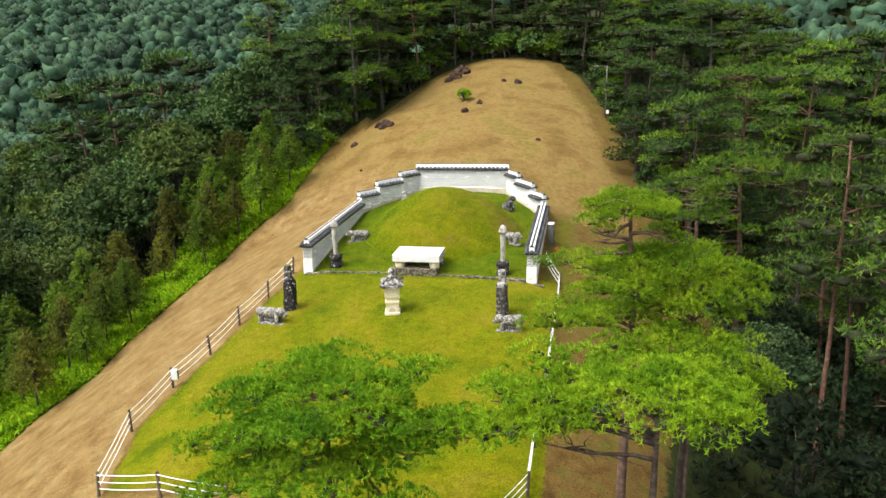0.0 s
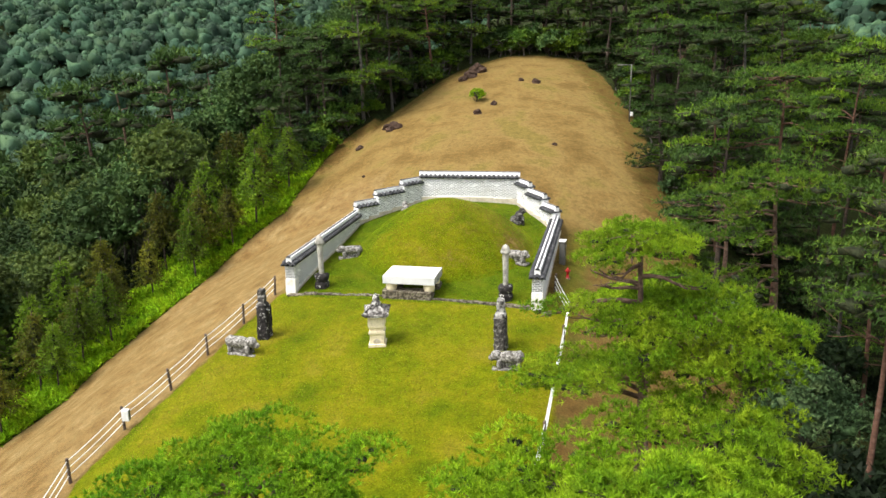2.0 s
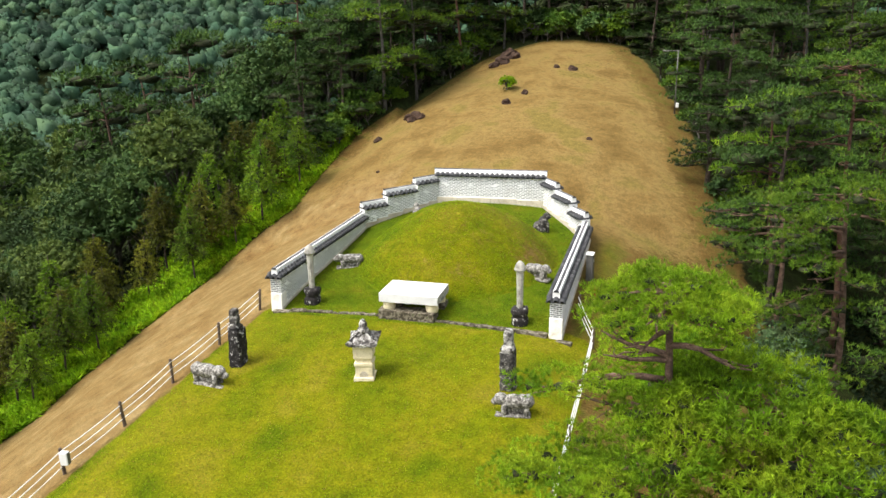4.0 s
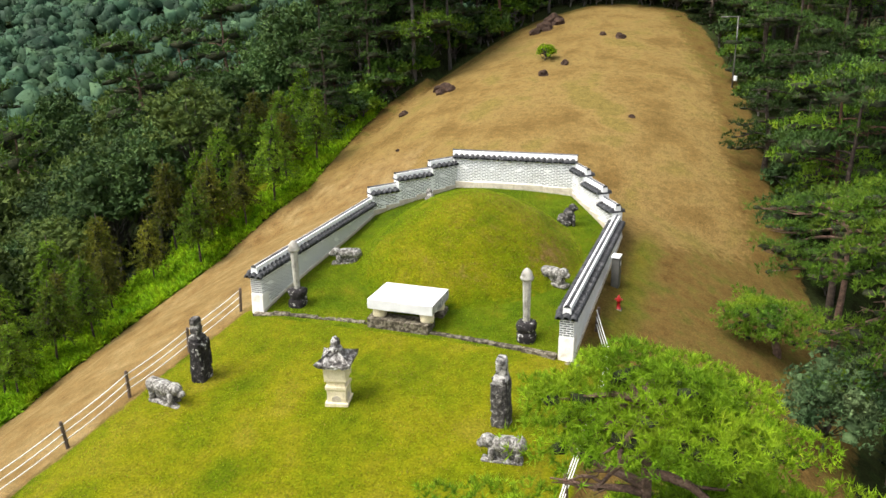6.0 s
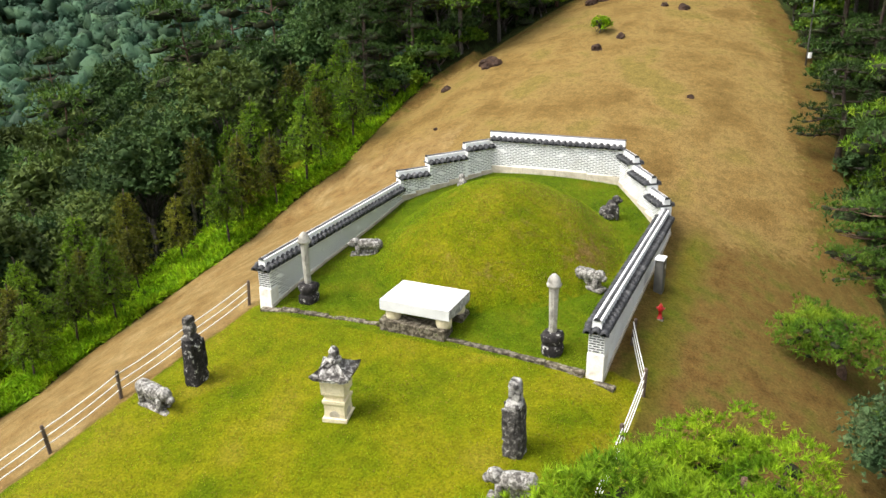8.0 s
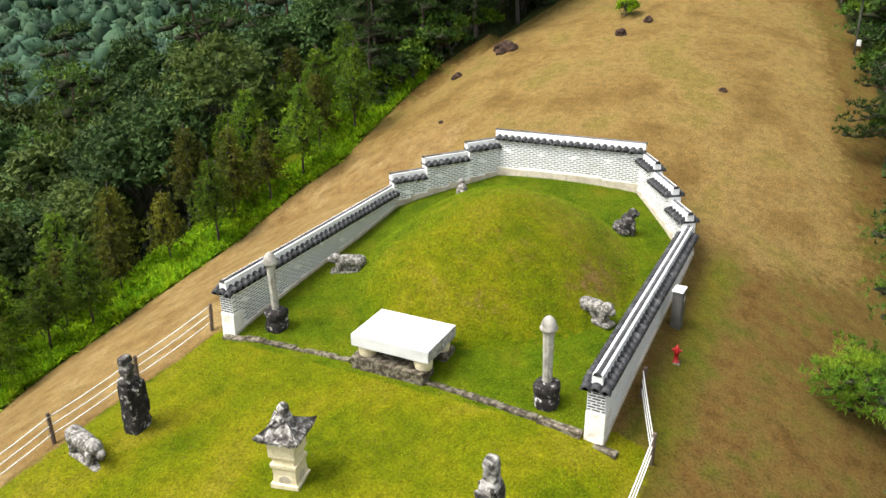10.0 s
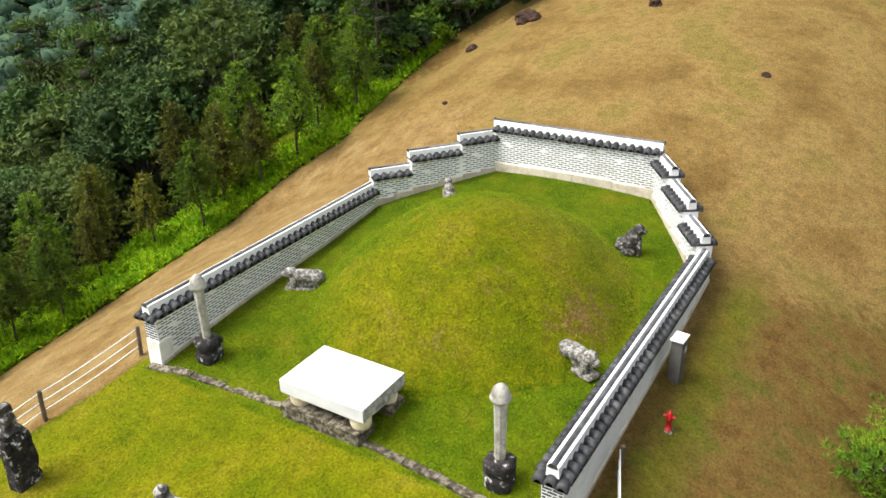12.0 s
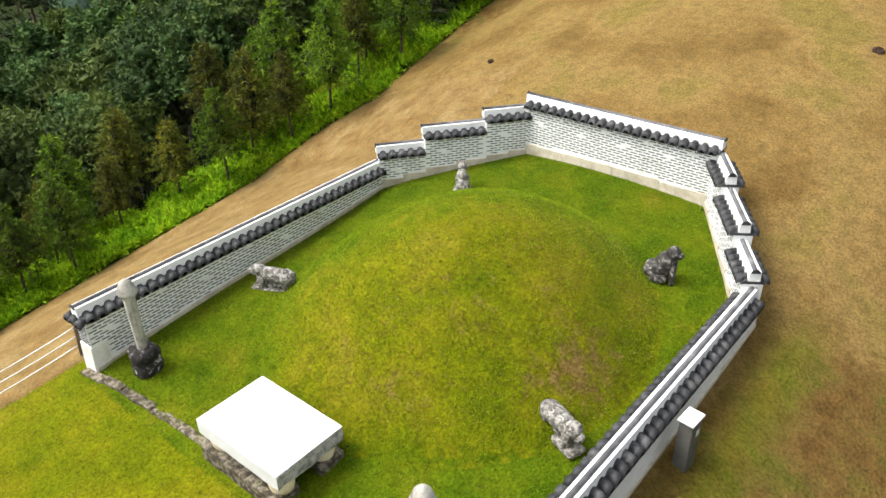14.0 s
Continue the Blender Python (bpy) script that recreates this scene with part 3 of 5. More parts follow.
    for side, wanted in ((-1, bricks_in), (1, bricks_out)):
        if not wanted:
            continue
        places = []
        for r in range(30):
            z = eave - 0.06 - r * 0.088
            x = 0.02 + (0.15 if r % 2 else 0.0)
            while x < length - 0.02:
                xm = x + 0.115
                base = ground_at(xm, side) + plinth + 0.05
                if front and (xm < 0.5 if front < 0 else xm > length - 0.5):
                    base = max(base, 0.54)
                if z > base and xm + 0.115 < length:
                    places.append((xm, z))
                x += 0.30
        for sx, lr in spots:
            sz = eave - (0.55 if lr else 0.22)
            if sz > ground_at(sx, side) + plinth + 0.15:
                part("medallion", DISC_MESH, PLASTER, th, "pale round flower medallion", at=pose(sx, side * (WALL_T + 0.012), sz))
                places = [p for p in places if abs(p[0] - sx) > 0.12 or abs(p[1] - sz) > 0.06]
        near_first = sorted(places, key=lambda p: abs(p[0] - (0 if front < 0 else length)))
        for xm, z in near_first:
            jx, jz = rng.uniform(-0.012, 0.012), rng.uniform(-0.006, 0.006)
            if made < singles:
                part("brick", BRICK_MESH, BRICK, th, at=pose(xm + jx, side * WALL_T, z + jz, 0, rng.uniform(-1, 1), 0))
                made += 1
            else:
                o = len(rest_v)
                rest_v.extend((xm + jx + a * 0.115, side * WALL_T + b * 0.010, z + jz + c * 0.0135) for a, b, c in cube)
                rest_f.extend(tuple(i + o for i in q) for q in quads)
    if front:
        xe = -0.004 if front < 0 else length + 0.004
        for r in range(9):
            for y, k in (((-0.128, 0.93), (0.128, 0.93)) if r % 2 else ((-0.2, 0.36), (0.0, 0.93), (0.2, 0.36))):
                z = eave - 0.06 - r * 0.088
                if z > 0.54:
                    part("brick", BRICK_MESH, BRICK, th, at=pose(xe, y, z, 0, 0, 90) @ Matrix.Diagonal((k, 1.6, 1.1, 1)))
        bm = bmesh.new()
        g = min(ground_at(xe, -1), ground_at(xe, 1)) - 0.4
        box(bm, (min(xe, xe - front * 0.55), -WALL_T - 0.022, g), (max(xe, xe - front * 0.5), WALL_T + 0.022, 0.50), 0.03, 2)
        for v in bm.verts:
            v.co.x += front * (0.03 + 0.05 * (0.50 - v.co.z))
        part("end_block", bm, PIER_STONE, th, "white plastered pier foot")
    if rest_v:
        tagged(part("brickwork", mesh_of("brickwork", rest_v, rest_f, BRICK), BRICK, th), kind="stuff")
    return th


AL, BL, CL, CR, BR, AR = (-6.45, 0.1), (-6.45, 11.3), (-3.08, 15.6), (3.82, 15.75), (6.68, 11.45), (6.62, -0.25)


def between(a, b, f, g):
    return tuple(a[i] + (b[i] - a[i]) * f for i in (0, 1)), tuple(a[i] + (b[i] - a[i]) * g for i in (0, 1))


wall_run(AL, BL, 1.74, "long white-jointed grey brick wall under dark roof tiles", front=-1, plinth=0.12, bricks_out=False)
wall_run(BR, AR, 1.74, "long grey brick wall with tiled roof and plastered end", front=1, plinth=0.12, bricks_out=False)
wall_run(CL, CR, 3.64, "back wall of grey brick on a cream stone plinth", plinth=0.36, bricks_out=False, discs=0.78)
for (f, g), top in zip(((0, 0.30), (0.30, 0.70), (0.70, 1.0)), (2.30, 2.84, 3.24)):
    wall_run(*between(BL, CL, f, g), top, "stepped length of brick wall climbing the slope", plinth=0.22, bricks_out=False)
for (f, g), top in zip(((0, 0.30), (0.30, 0.70), (0.70, 1.0)), (3.22, 2.80, 2.26)):
    wall_run(*between(CR, BR, f, g), top, "stepped length of brick wall descending the slope", plinth=0.22, bricks_out=False)


# ---- stone table ----
def stone_table():
    th = thing("stone_table", pose(0.03, 0.95, 0.0), "bleached white granite offering table on four drum feet", "stone table")
    bm = bmesh.new()
    box(bm, (-1.37, -0.95, 0.53), (1.37, 0.95, 0.94), 0.025, 2)
    bmesh.ops.subdivide_edges(bm, edges=[e for e in bm.edges if e.calc_length() > 0.3], cuts=7, use_grid_fill=True)
    for v in bm.verts:
        if v.co.z < 0.925:
            v.co += noise.noise_vector(v.co * 3.1) * (0.035 if v.co.x > 1.2 or v.co.y > 0.8 else 0.012)
    slab = part("slab", bm, WHITE_STONE, th)
    slab.data.materials.append(ROUGH_STONE)
    for p in slab.data.polygons:
        if p.normal.x > 0.6 or p.normal.y > 0.6 or p.normal.z < -0.6:
            p.material_index = 1
    for x, y in ((-1.0, -0.58), (1.0, -0.58), (-1.0, 0.58), (1.0, 0.58)):
        bm = bmesh.new()
        loft(bm, [(x, y, z, r, r) for z, r in ((0.10, 0.24), (0.18, 0.27), (0.30, 0.29), (0.42, 0.285), (0.50, 0.26), (0.533, 0.24))], 18)
        roughen(bm.verts, 0.02, 4, x)
        part("drum_foot", bm, CREAM_STONE, th, smooth=True)
    bm = bmesh.new()
    box(bm, (-1.42, -0.98, -0.55), (1.2, -0.30, 0.15), 0.03)
    bmesh.ops.subdivide_edges(bm, edges=[e for e in bm.edges if e.calc_length() > 0.25], cuts=5, use_grid_fill=True)
    roughen(bm.verts, 0.04, 2.5)
    part("base_stone", bm, MOSS_STONE, th, "dark mossy stone bed")
    for x in (-1.0, 1.0):
        bm = bmesh.new()
        box(bm, (x - 0.34, 0.25, -0.5), (x + 0.34, 0.95, 0.2), 0.04)
        roughen(bm.verts, 0.03, 3, x)
        part("rear_stone", bm, MOSS_STONE, th)


def kerb():
    th = thing("terrace_kerb", pose(0, 0, 0), "low mossy stone edging along the terrace front", "kerb", kind="structure")
    x, rng = -6.55, random.Random(4)
    while x < 6.9:
        w = rng.uniform(0.7, 1.4)
        if x < -1.25 < x + w:
            w = -1.25 - x
        if not (-1.25 < x + w / 2 < 1.22):
            bm = bmesh.new()
            box(bm, (0, -0.12, -0.45), (w - 0.01, 0.12, 0.02), 0.02)
            bmesh.ops.subdivide_edges(bm, edges=[e for e in bm.edges if e.calc_length() > 0.2], cuts=3, use_grid_fill=True)
            roughen(bm.verts, 0.045, 2.7, x)
            part("kerb_stone", bm, MOSS_STONE, th, at=pose(x, 0.24 - 0.0105 * (x + w / 2) ** 2 - 0.012 * x + rng.uniform(-0.02, 0.02), -0.215 - 0.26 * max(0, abs(x + w / 2) - 5.9) + rng.uniform(-0.02, 0.02), 0, 0, -1.2 * (x + w / 2) + rng.uniform(-1.5, 1.5)))
        x = 1.22 if x < -1.24 < x + w + 0.02 and x + w > -1.26 else x + w


def stone_column(x, y):
    th = thing("stone_column", pose(x, y, land(x, y)) @ Matrix.Scale(1.08, 4), "slender weathered stone post with a bud-shaped cap", "stone column", "pair of tomb posts")
    bm = bmesh.new()
    loft(bm, [(0, 0, z, r, r) for z, r in ((-0.15, 0.28), (0.05, 0.33), (0.25, 0.32), (0.32, 0.26), (0.42, 0.32), (0.60, 0.335), (0.68, 0.29), (0.70, 0.16))], 12, 3.2)
    bmesh.ops.subdivide_edges(bm, edges=bm.edges[:], cuts=1)
    roughen(bm.verts, 0.06, 4.5, x)
    part("foot", bm, LICHEN_STONE, th, "dark lichen-covered carved foot", True)
    bm = bmesh.new()
    loft(bm, [(0, 0, z, r, r) for z, r in ((0.62, 0.125), (1.4, 0.132), (2.20, 0.15))], 8, 2)
    part("shaft", bm, COLUMN_STONE, th)
    bm = bmesh.new()
    loft(bm, [(0, 0, z, r, r) for z, r in ((2.20, 0.15), (2.23, 0.215), (2.31, 0.24), (2.35, 0.20), (2.42, 0.195), (2.52, 0.16), (2.60, 0.09), (2.64, 0.03))], 14)
    part("cap", bm, COLUMN_STONE, th, "rounded bud cap", True)
    return th


def square_rings(bm, rings, n=4, turn=0.0, lift=0.0):
    """Square tiers (z, half width, corner lift, inward bow of the sides); n pieces along each side."""
    rows = []
    for z, r, up, bow in rings:
        row = []
        for k in range(4 * n):
            side, q = k // n, (k % n) / n * 2 - 1
            inset = r * (1 - bow * (1 - q * q))
            p = Vector((q * r, -inset, z + up * q ** 4 * 1.0))
            p.rotate(Matrix.Rotation(side * math.pi / 2, 3, "Z"))
            row.append(bm.verts.new(p))
        rows.append(row)
    m = 4 * n
    for a, b in zip(rows, rows[1:]):
        for k in range(m):
            bm.faces.new((a[k], a[(k + 1) % m], b[(k + 1) % m], b[k]))
    bm.faces.new(rows[0][::-1])
    bm.faces.new(rows[-1])
    return bm


def stone_lantern(x, y):
    th = thing("stone_lantern", pose(x, y, land(x, y), 0, 0, 12) @ Matrix.Scale(1.09, 4), "cream stone lantern with a dark weathered roof", "stone lantern")
    bm = square_rings(bmesh.new(), ((-0.2, 0.36, 0, 0), (0.07, 0.36, 0, 0), (0.09, 0.31, 0, 0), (0.32, 0.295, 0, 0), (0.46, 0.30, 0, 0), (0.54, 0.335, 0, 0), (0.62, 0.335, 0, 0)))
    part("pedestal", bm, CREAM_STONE, th)
    for k in range(4):
        bm = bmesh.new()
        loft(bm, [(0, 0, z, r, 0.015) for z, r in ((0.10, 0.16), (0.22, 0.15), (0.28, 0.09), (0.31, 0.02))], 8, 4)
        part("carved_panel", bm, BASE_STONE, th, "shallow arched carving", at=pose(0, 0, 0, 0, 0, 90 * k) @ pose(0, -0.298, 0))
    bm = square_rings(bmesh.new(), ((0.62, 0.29, 0, 0), (0.68, 0.275, 0, 0), (0.76, 0.29, 0, 0), (0.82, 0.34, 0, 0), (0.88, 0.34, 0, 0)))
    part("waist", bm, CREAM_STONE, th)
    bm = square_rings(bmesh.new(), ((0.88, 0.325, 0, 0), (0.895, 0.34, 0, 0), (1.27, 0.35, 0, 0), (1.29, 0.32, 0, 0)))
    chamber = part("light_chamber", bm, CREAM_STONE, th)
    bm = square_rings(bmesh.new(), ((1.27, 0.33, 0.0, 0), (1.31, 0.53, 0.08, 0.07), (1.40, 0.56, 0.12, 0.09), (1.47, 0.44, 0.10, 0.16), (1.56, 0.31, 0.08, 0.22), (1.68, 0.20, 0.03, 0.15), (1.76, 0.15, 0, 0)), 10)
    roughen(bm.verts, 0.03, 7)
    part("roof", bm, ROOF_STONE, th, "dark weathered roof with upturned corners")
    bm = bmesh.new()
    loft(bm, [(0, 0, z, r, r) for z, r in ((1.68, 0.13), (1.76, 0.20), (1.84, 0.20), (1.89, 0.13), (1.97, 0.155), (2.07, 0.14), (2.15, 0.08), (2.20, 0.02))], 12)
    roughen(bm.verts, 0.025, 6)
    part("finial", bm, ROOF_STONE, th, "bud finial", True)


def statue(x, y, turn, label, seed, h=2.1, stone=None, crown=None):
    """A robed standing figure as one plain worn shape."""
    bm = bmesh.new()
    s = h / 2.1
    loft(bm, [(0, 0, z * s, a, b) for z, a, b in ((-0.15, 0.36, 0.30), (0.0, 0.38, 0.31), (0.35, 0.37, 0.30), (0.9, 0.36, 0.28), (1.25, 0.37, 0.27), (1.45, 0.34, 0.25), (1.53, 0.25, 0.22), (1.58, 0.19, 0.19), (1.68, 0.20, 0.20), (1.82, 0.195, 0.20), (1.88, 0.18, 0.17), (1.92, 0.22, 0.18), (2.05, 0.20, 0.15), (2.1, 0.16, 0.12))], 20, 4.2)
    loft(bm, [(0, -0.24 * (1 - abs(z - 1.12) * 0.4), z * s, a, 0.10) for z, a in ((0.55, 0.10), (0.8, 0.16), (1.05, 0.22), (1.2, 0.24), (1.32, 0.14))], 12, 2.5)
    for sx in (-1, 1):
        loft(bm, [(sx * a, -0.08, z * s, 0.09, 0.22) for z, a in ((0.45, 0.30), (0.7, 0.32), (1.05, 0.33), (1.35, 0.30))], 10, 3)
    loft(bm, [(0, -0.30, z * s, 0.045, 0.035) for z in (0.95, 1.2, 1.42)], 8, 3)
    bmesh.ops.subdivide_edges(bm, edges=[e for e in bm.edges if e.calc_length() > 0.12], cuts=1)
    roughen(bm.verts, 0.05, 4.0, seed)
    roughen(bm.verts, 0.025, 11.0, seed)
    me = bm_mesh("statue", bm, stone or LICHEN_STONE, False)
    if crown:
        me.materials.append(crown)
        for p in me.polygons:
            if p.center.z + 0.35 * noise.noise(p.center * 3.0) > 1.42 * s:
                p.material_index = 1
    ob = new("statue", me)
    ob.matrix_basis = pose(x, y, land(x, y), 0, 0, turn) @ Matrix.Diagonal((0.88, 0.95, 1, 1))
    return tagged(ob, label, "statue", "pair of standing stone figures")


def beast(x, y, turn, size, label, seed, material=None, sitting=False, stretch=1.0):
    """A stone animal as one plain worn shape; it faces its own +x."""
    bm = bmesh.new()

    def lump(c, r, sides=12):
        vs = bmesh.ops.create_icosphere(bm, subdivisions=2, radius=1)["verts"]
        for v in vs:
            v.co = Vector((c[0] + v.co.x * r[0], c[1] + v.co.y * r[1], c[2] + v.co.z * r[2]))

    if sitting:
        lump((-0.22, 0, 0.28), (0.34, 0.28, 0.34))
        lump((0.02, 0, 0.52), (0.28, 0.24, 0.40))
        lump((0.20, 0, 0.88), (0.20, 0.18, 0.22))
        lump((0.36, 0, 0.84), (0.12, 0.12, 0.10))
        for s in (-1, 1):
            loft(bm, [(0.25, 0.14 * s, z, 0.09, 0.09) for z in (-0.05, 0.25, 0.55)], 8)
            lump((-0.12, 0.22 * s, 0.14), (0.26, 0.12, 0.16))
    else:
        lump((-0.05, 0, 0.52), (0.66, 0.27, 0.28))
        lump((-0.42, 0, 0.50), (0.28, 0.28, 0.29))
        lump((0.48, 0, 0.60), (0.26, 0.21, 0.24))
        lump((0.70, 0, 0.50), (0.15, 0.13, 0.14))
        for sx in (-0.42, 0.38):
            for s in (-1, 1):
                loft(bm, [(sx, 0.15 * s, z, 0.10, 0.09) for z in (-0.1, 0.2, 0.45)], 8)
        box(bm, (-0.40, -0.10, -0.05), (0.36, 0.10, 0.35), 0.03)
        box(bm, (-0.55, -0.26, -0.12), (0.72, 0.26, 0.05), 0.05)
    roughen(bm.verts, 0.035, 5.0, seed)
    me = bm_mesh("stone_animal", bm, material or SPECKLED_STONE, True)
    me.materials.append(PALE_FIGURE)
    # upward faces take the paler stone, broken up by noise
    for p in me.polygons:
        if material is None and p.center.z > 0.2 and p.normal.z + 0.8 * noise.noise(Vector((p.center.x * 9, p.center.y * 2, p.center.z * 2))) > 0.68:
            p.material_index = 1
    ob = new("stone_animal", me)
    ob.matrix_basis = pose(x, y, land_top(x, y) - 0.02, 0, 0, turn) @ Matrix.Diagonal((size * stretch, size, size, 1))
    return tagged(ob, label, "stone animal")


stone_table()
kerb()
stone_column(-4.99, 0.88)
stone_column(4.95, 0.55)
stone_lantern(-0.22, -4.75)
statue(-5.75, -4.8, 90, "black lichen-streaked standing stone figure on the lawn", 1.0, 2.38, None, GREY_STONE)
statue(5.42, -4.45, -90, "dark weathered standing stone figure with a pale top", 5.0, 2.32, GREY_STONE, PALE_FIGURE)
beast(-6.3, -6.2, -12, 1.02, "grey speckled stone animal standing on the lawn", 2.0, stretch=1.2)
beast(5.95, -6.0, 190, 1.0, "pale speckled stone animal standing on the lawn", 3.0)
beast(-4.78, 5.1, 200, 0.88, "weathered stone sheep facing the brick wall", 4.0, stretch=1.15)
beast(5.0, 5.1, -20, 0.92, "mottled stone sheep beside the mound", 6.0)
beast(4.3, 11.4, 20, 1.0, "dark mottled stone beast sitting on the grass", 7.0, GREY_STONE, True)
beast(-3.2, 11.95, 130, 0.95, "pale stone beast sitting beside the mound", 8.0, SPECKLED_STONE, True)


# ---- rope fences ----
def rope_fence(spots, label, height, thick=0.021):
    """Wooden posts with three white ropes from post to post."""
    th = thing("rope_fence", pose(0, 0, 0), label, "fence", "rope fences", "structure")
    rng = random.Random(8)
    tops = []
    for x, y in spots:
        z = land(x, y)
        bm = bmesh.new()
        loft(bm, [(0, 0, zz, r, r) for zz, r in ((-0.3, 0.065), (0.2, 0.065), (height - 0.03, 0.06), (height, 0.045))], 10)
        part("post", bm, POST_WOOD, th, smooth=False, at=pose(x, y, z, rng.uniform(-3, 3), rng.uniform(-4, 4), 0))
        tops.append(np.array((x, y, z)))
    for a, b in zip(tops, tops[1:]):
        for h in (0.88, 0.60, 0.32):
            pts = [a + (b - a) * k / 8 + np.array((0, 0, h * height - 0.05 * (1 - (k / 4 - 1) ** 2))) for k in range(9)]
            part("rope", mesh_of("rope", *tube(pts, [thick] * 9, 6), ROPE, True), ROPE, th)
    return th


LEFT_POSTS = ((-7.5, 0.3), (-7.78, -2.93), (-8.2, -5.9), (-8.55, -8.6), (-9.27, -11.1), (-9.6, -14.2), (-8.4, -18.5), (-5.6, -18.9), (-2.8, -19.2))
RIGHT_POSTS = ((7.3, 2.1), (8.15, -0.1), (8.12, -3.0), (8.0, -6.8), (7.9, -10.4), (7.66, -14.3), (7.6, -17.0), (6.5, -19.2))
rope_fence(LEFT_POSTS, "brown post fence with three white ropes by the track", 1.05)
rope_fence(RIGHT_POSTS, "rope fence sagging along the lawn under pines", 1.0, 0.018)


def fence_box(x, y):
    th = thing("notice_box", pose(x, y, land(x, y) + 0.42, 0, 0, 10), "small white box fixed to a fence post", "box")
    part("case", box(bmesh.new(), (-0.15, -0.1, 0), (0.15, 0.1, 0.5), 0.02), WHITE_METAL, th)
    part("door", box(bmesh.new(), (0.152, -0.08, 0.03), (0.165, 0.08, 0.47), 0.005), GREY_METAL, th, "dark side panel")


fence_box(-9.05, -11.2)


def fire_hydrant(x, y):
    th = thing("fire_hydrant", pose(x, y, land(x, y)) @ Matrix.Scale(0.7, 4), "red enamelled fire hydrant on a small concrete pad", "fire hydrant")
    part("pad", box(bmesh.new(), (-0.2, -0.2, -0.1), (0.2, 0.2, 0.02), 0.02), MOSS_STONE, th, "grey concrete pad")
    bm = bmesh.new()
    loft(bm, [(0, 0, z, r, r) for z, r in ((0.0, 0.15), (0.05, 0.15), (0.06, 0.10), (0.45, 0.10), (0.48, 0.14), (0.53, 0.14), (0.60, 0.12), (0.72, 0.11), (0.80, 0.07), (0.82, 0.04))], 14)
    part("barrel", bm, RED_PAINT, th, smooth=True)
    for s in (-1, 1):
        bm = bmesh.new()
        bmesh.ops.create_cone(bm, cap_ends=True, segments=12, radius1=0.065, radius2=0.055, depth=0.14, matrix=pose(s * 0.15, 0, 0.6, 0, 90, 0))
        part("outlet", bm, RED_PAINT, th)
    part("valve_nut", box(bmesh.new(), (-0.03, -0.03, 0.81), (0.03, 0.03, 0.88), 0.008), RED_PAINT, th)


def control_box(x, y):
    th = thing("control_box", pose(x, y, land(x, y) - 0.05, 0, 0, 86) @ Matrix.Scale(0.82, 4), "grey steel cabinet with a white lid beside the wall", "cabinet")
    part("body", box(bmesh.new(), (-0.24, -0.20, -0.1), (0.24, 0.20, 1.68), 0.015), GREY_METAL, th)
    part("lid", box(bmesh.new(), (-0.32, -0.23, 1.68), (0.32, 0.23, 1.75), 0.012), WHITE_METAL, th, "white flat lid")
    d = part("door", box(bmesh.new(), (-0.20, -0.218, 0.06), (0.20, -0.202, 1.58), 0.006), GREY_METAL, th)
    part("label_plate", box(bmesh.new(), (-0.06, -0.226, 1.22), (0.10, -0.22, 1.42), 0.0), WHITE_METAL, d, "white plate")
    part("handle", box(bmesh.new(), (0.13, -0.24, 0.75), (0.155, -0.22, 0.9), 0.005), GREY_METAL, d)


def lamp_pole(x, y):
    th = thing("lamp_pole", pose(x, y, land(x, y)), "thin grey pole with a small light and a white box", "lamp pole")
    bm = bmesh.new()
    loft(bm, [(0, 0, z, r, r) for z, r in ((-0.3, 0.06), (2.5, 0.055), (5.0, 0.045))], 10)
    part("pole", bm, GREY_METAL, th, smooth=True)
    part("arm", box(bmesh.new(), (-0.9, -0.03, 4.95), (0.1, 0.03, 5.01), 0.01), GREY_METAL, th)
    part("head", box(bmesh.new(), (-1.2, -0.12, 4.92), (-0.7, 0.12, 5.02), 0.03), GREY_METAL, th, "flat lamp head")
    part("box", box(bmesh.new(), (0.05, -0.14, 0.5), (0.3, 0.14, 0.85), 0.02), WHITE_METAL, th, "white box")


fire_hydrant(7.82, 4.4)
control_box(7.4, 6.35)
lamp_pole(11.3, 36.0)


def rock(x, y, r, seed):
    bm = bmesh.new()
    bmesh.ops.create_icosphere(bm, subdivisions=3, radius=1)
    for v in bm.verts:
        d = 1 + 0.5 * noise.noise(v.co * 1.3 + Vector((seed, 0, 0))) + 0.2 * noise.noise(v.co * 4 + Vector((seed, 1, 0)))
        v.co = Vector((v.co.x * r * d, v.co.y * r * 0.8 * d, v.co.z * r * 0.8 * d))
    ob = new("rock", bm_mesh("rock", bm, DARK_ROCK))
    ob.matrix_basis = pose(x, y, land(x, y) + r * 0.1, 0, 0, seed * 50)
    tagged(ob, "dark brown rock lying in dry turf", "rock", "rocks on the hill")


for i, (x, y, r) in enumerate(((-4.5, 44.2, 0.75), (-4.2, 46.2, 0.95), (-3.6, 45.6, 0.6), (-5.2, 43.4, 0.5), (-0.7, 34.2, 0.35), (-1.8, 31.9, 0.4), (-9.6, 32.2, 0.65), (-10.5, 33.0, 0.5), (2.4, 41.0, 0.4), (-9.0, 32.0, 0.4), (0.9, 41.5, 0.3), (-12.0, 29.5, 0.35), (-9.2, 21.6, 0.16), (5.4, 26.0, 0.2))):
    rock(x, y, r, i * 1.37)


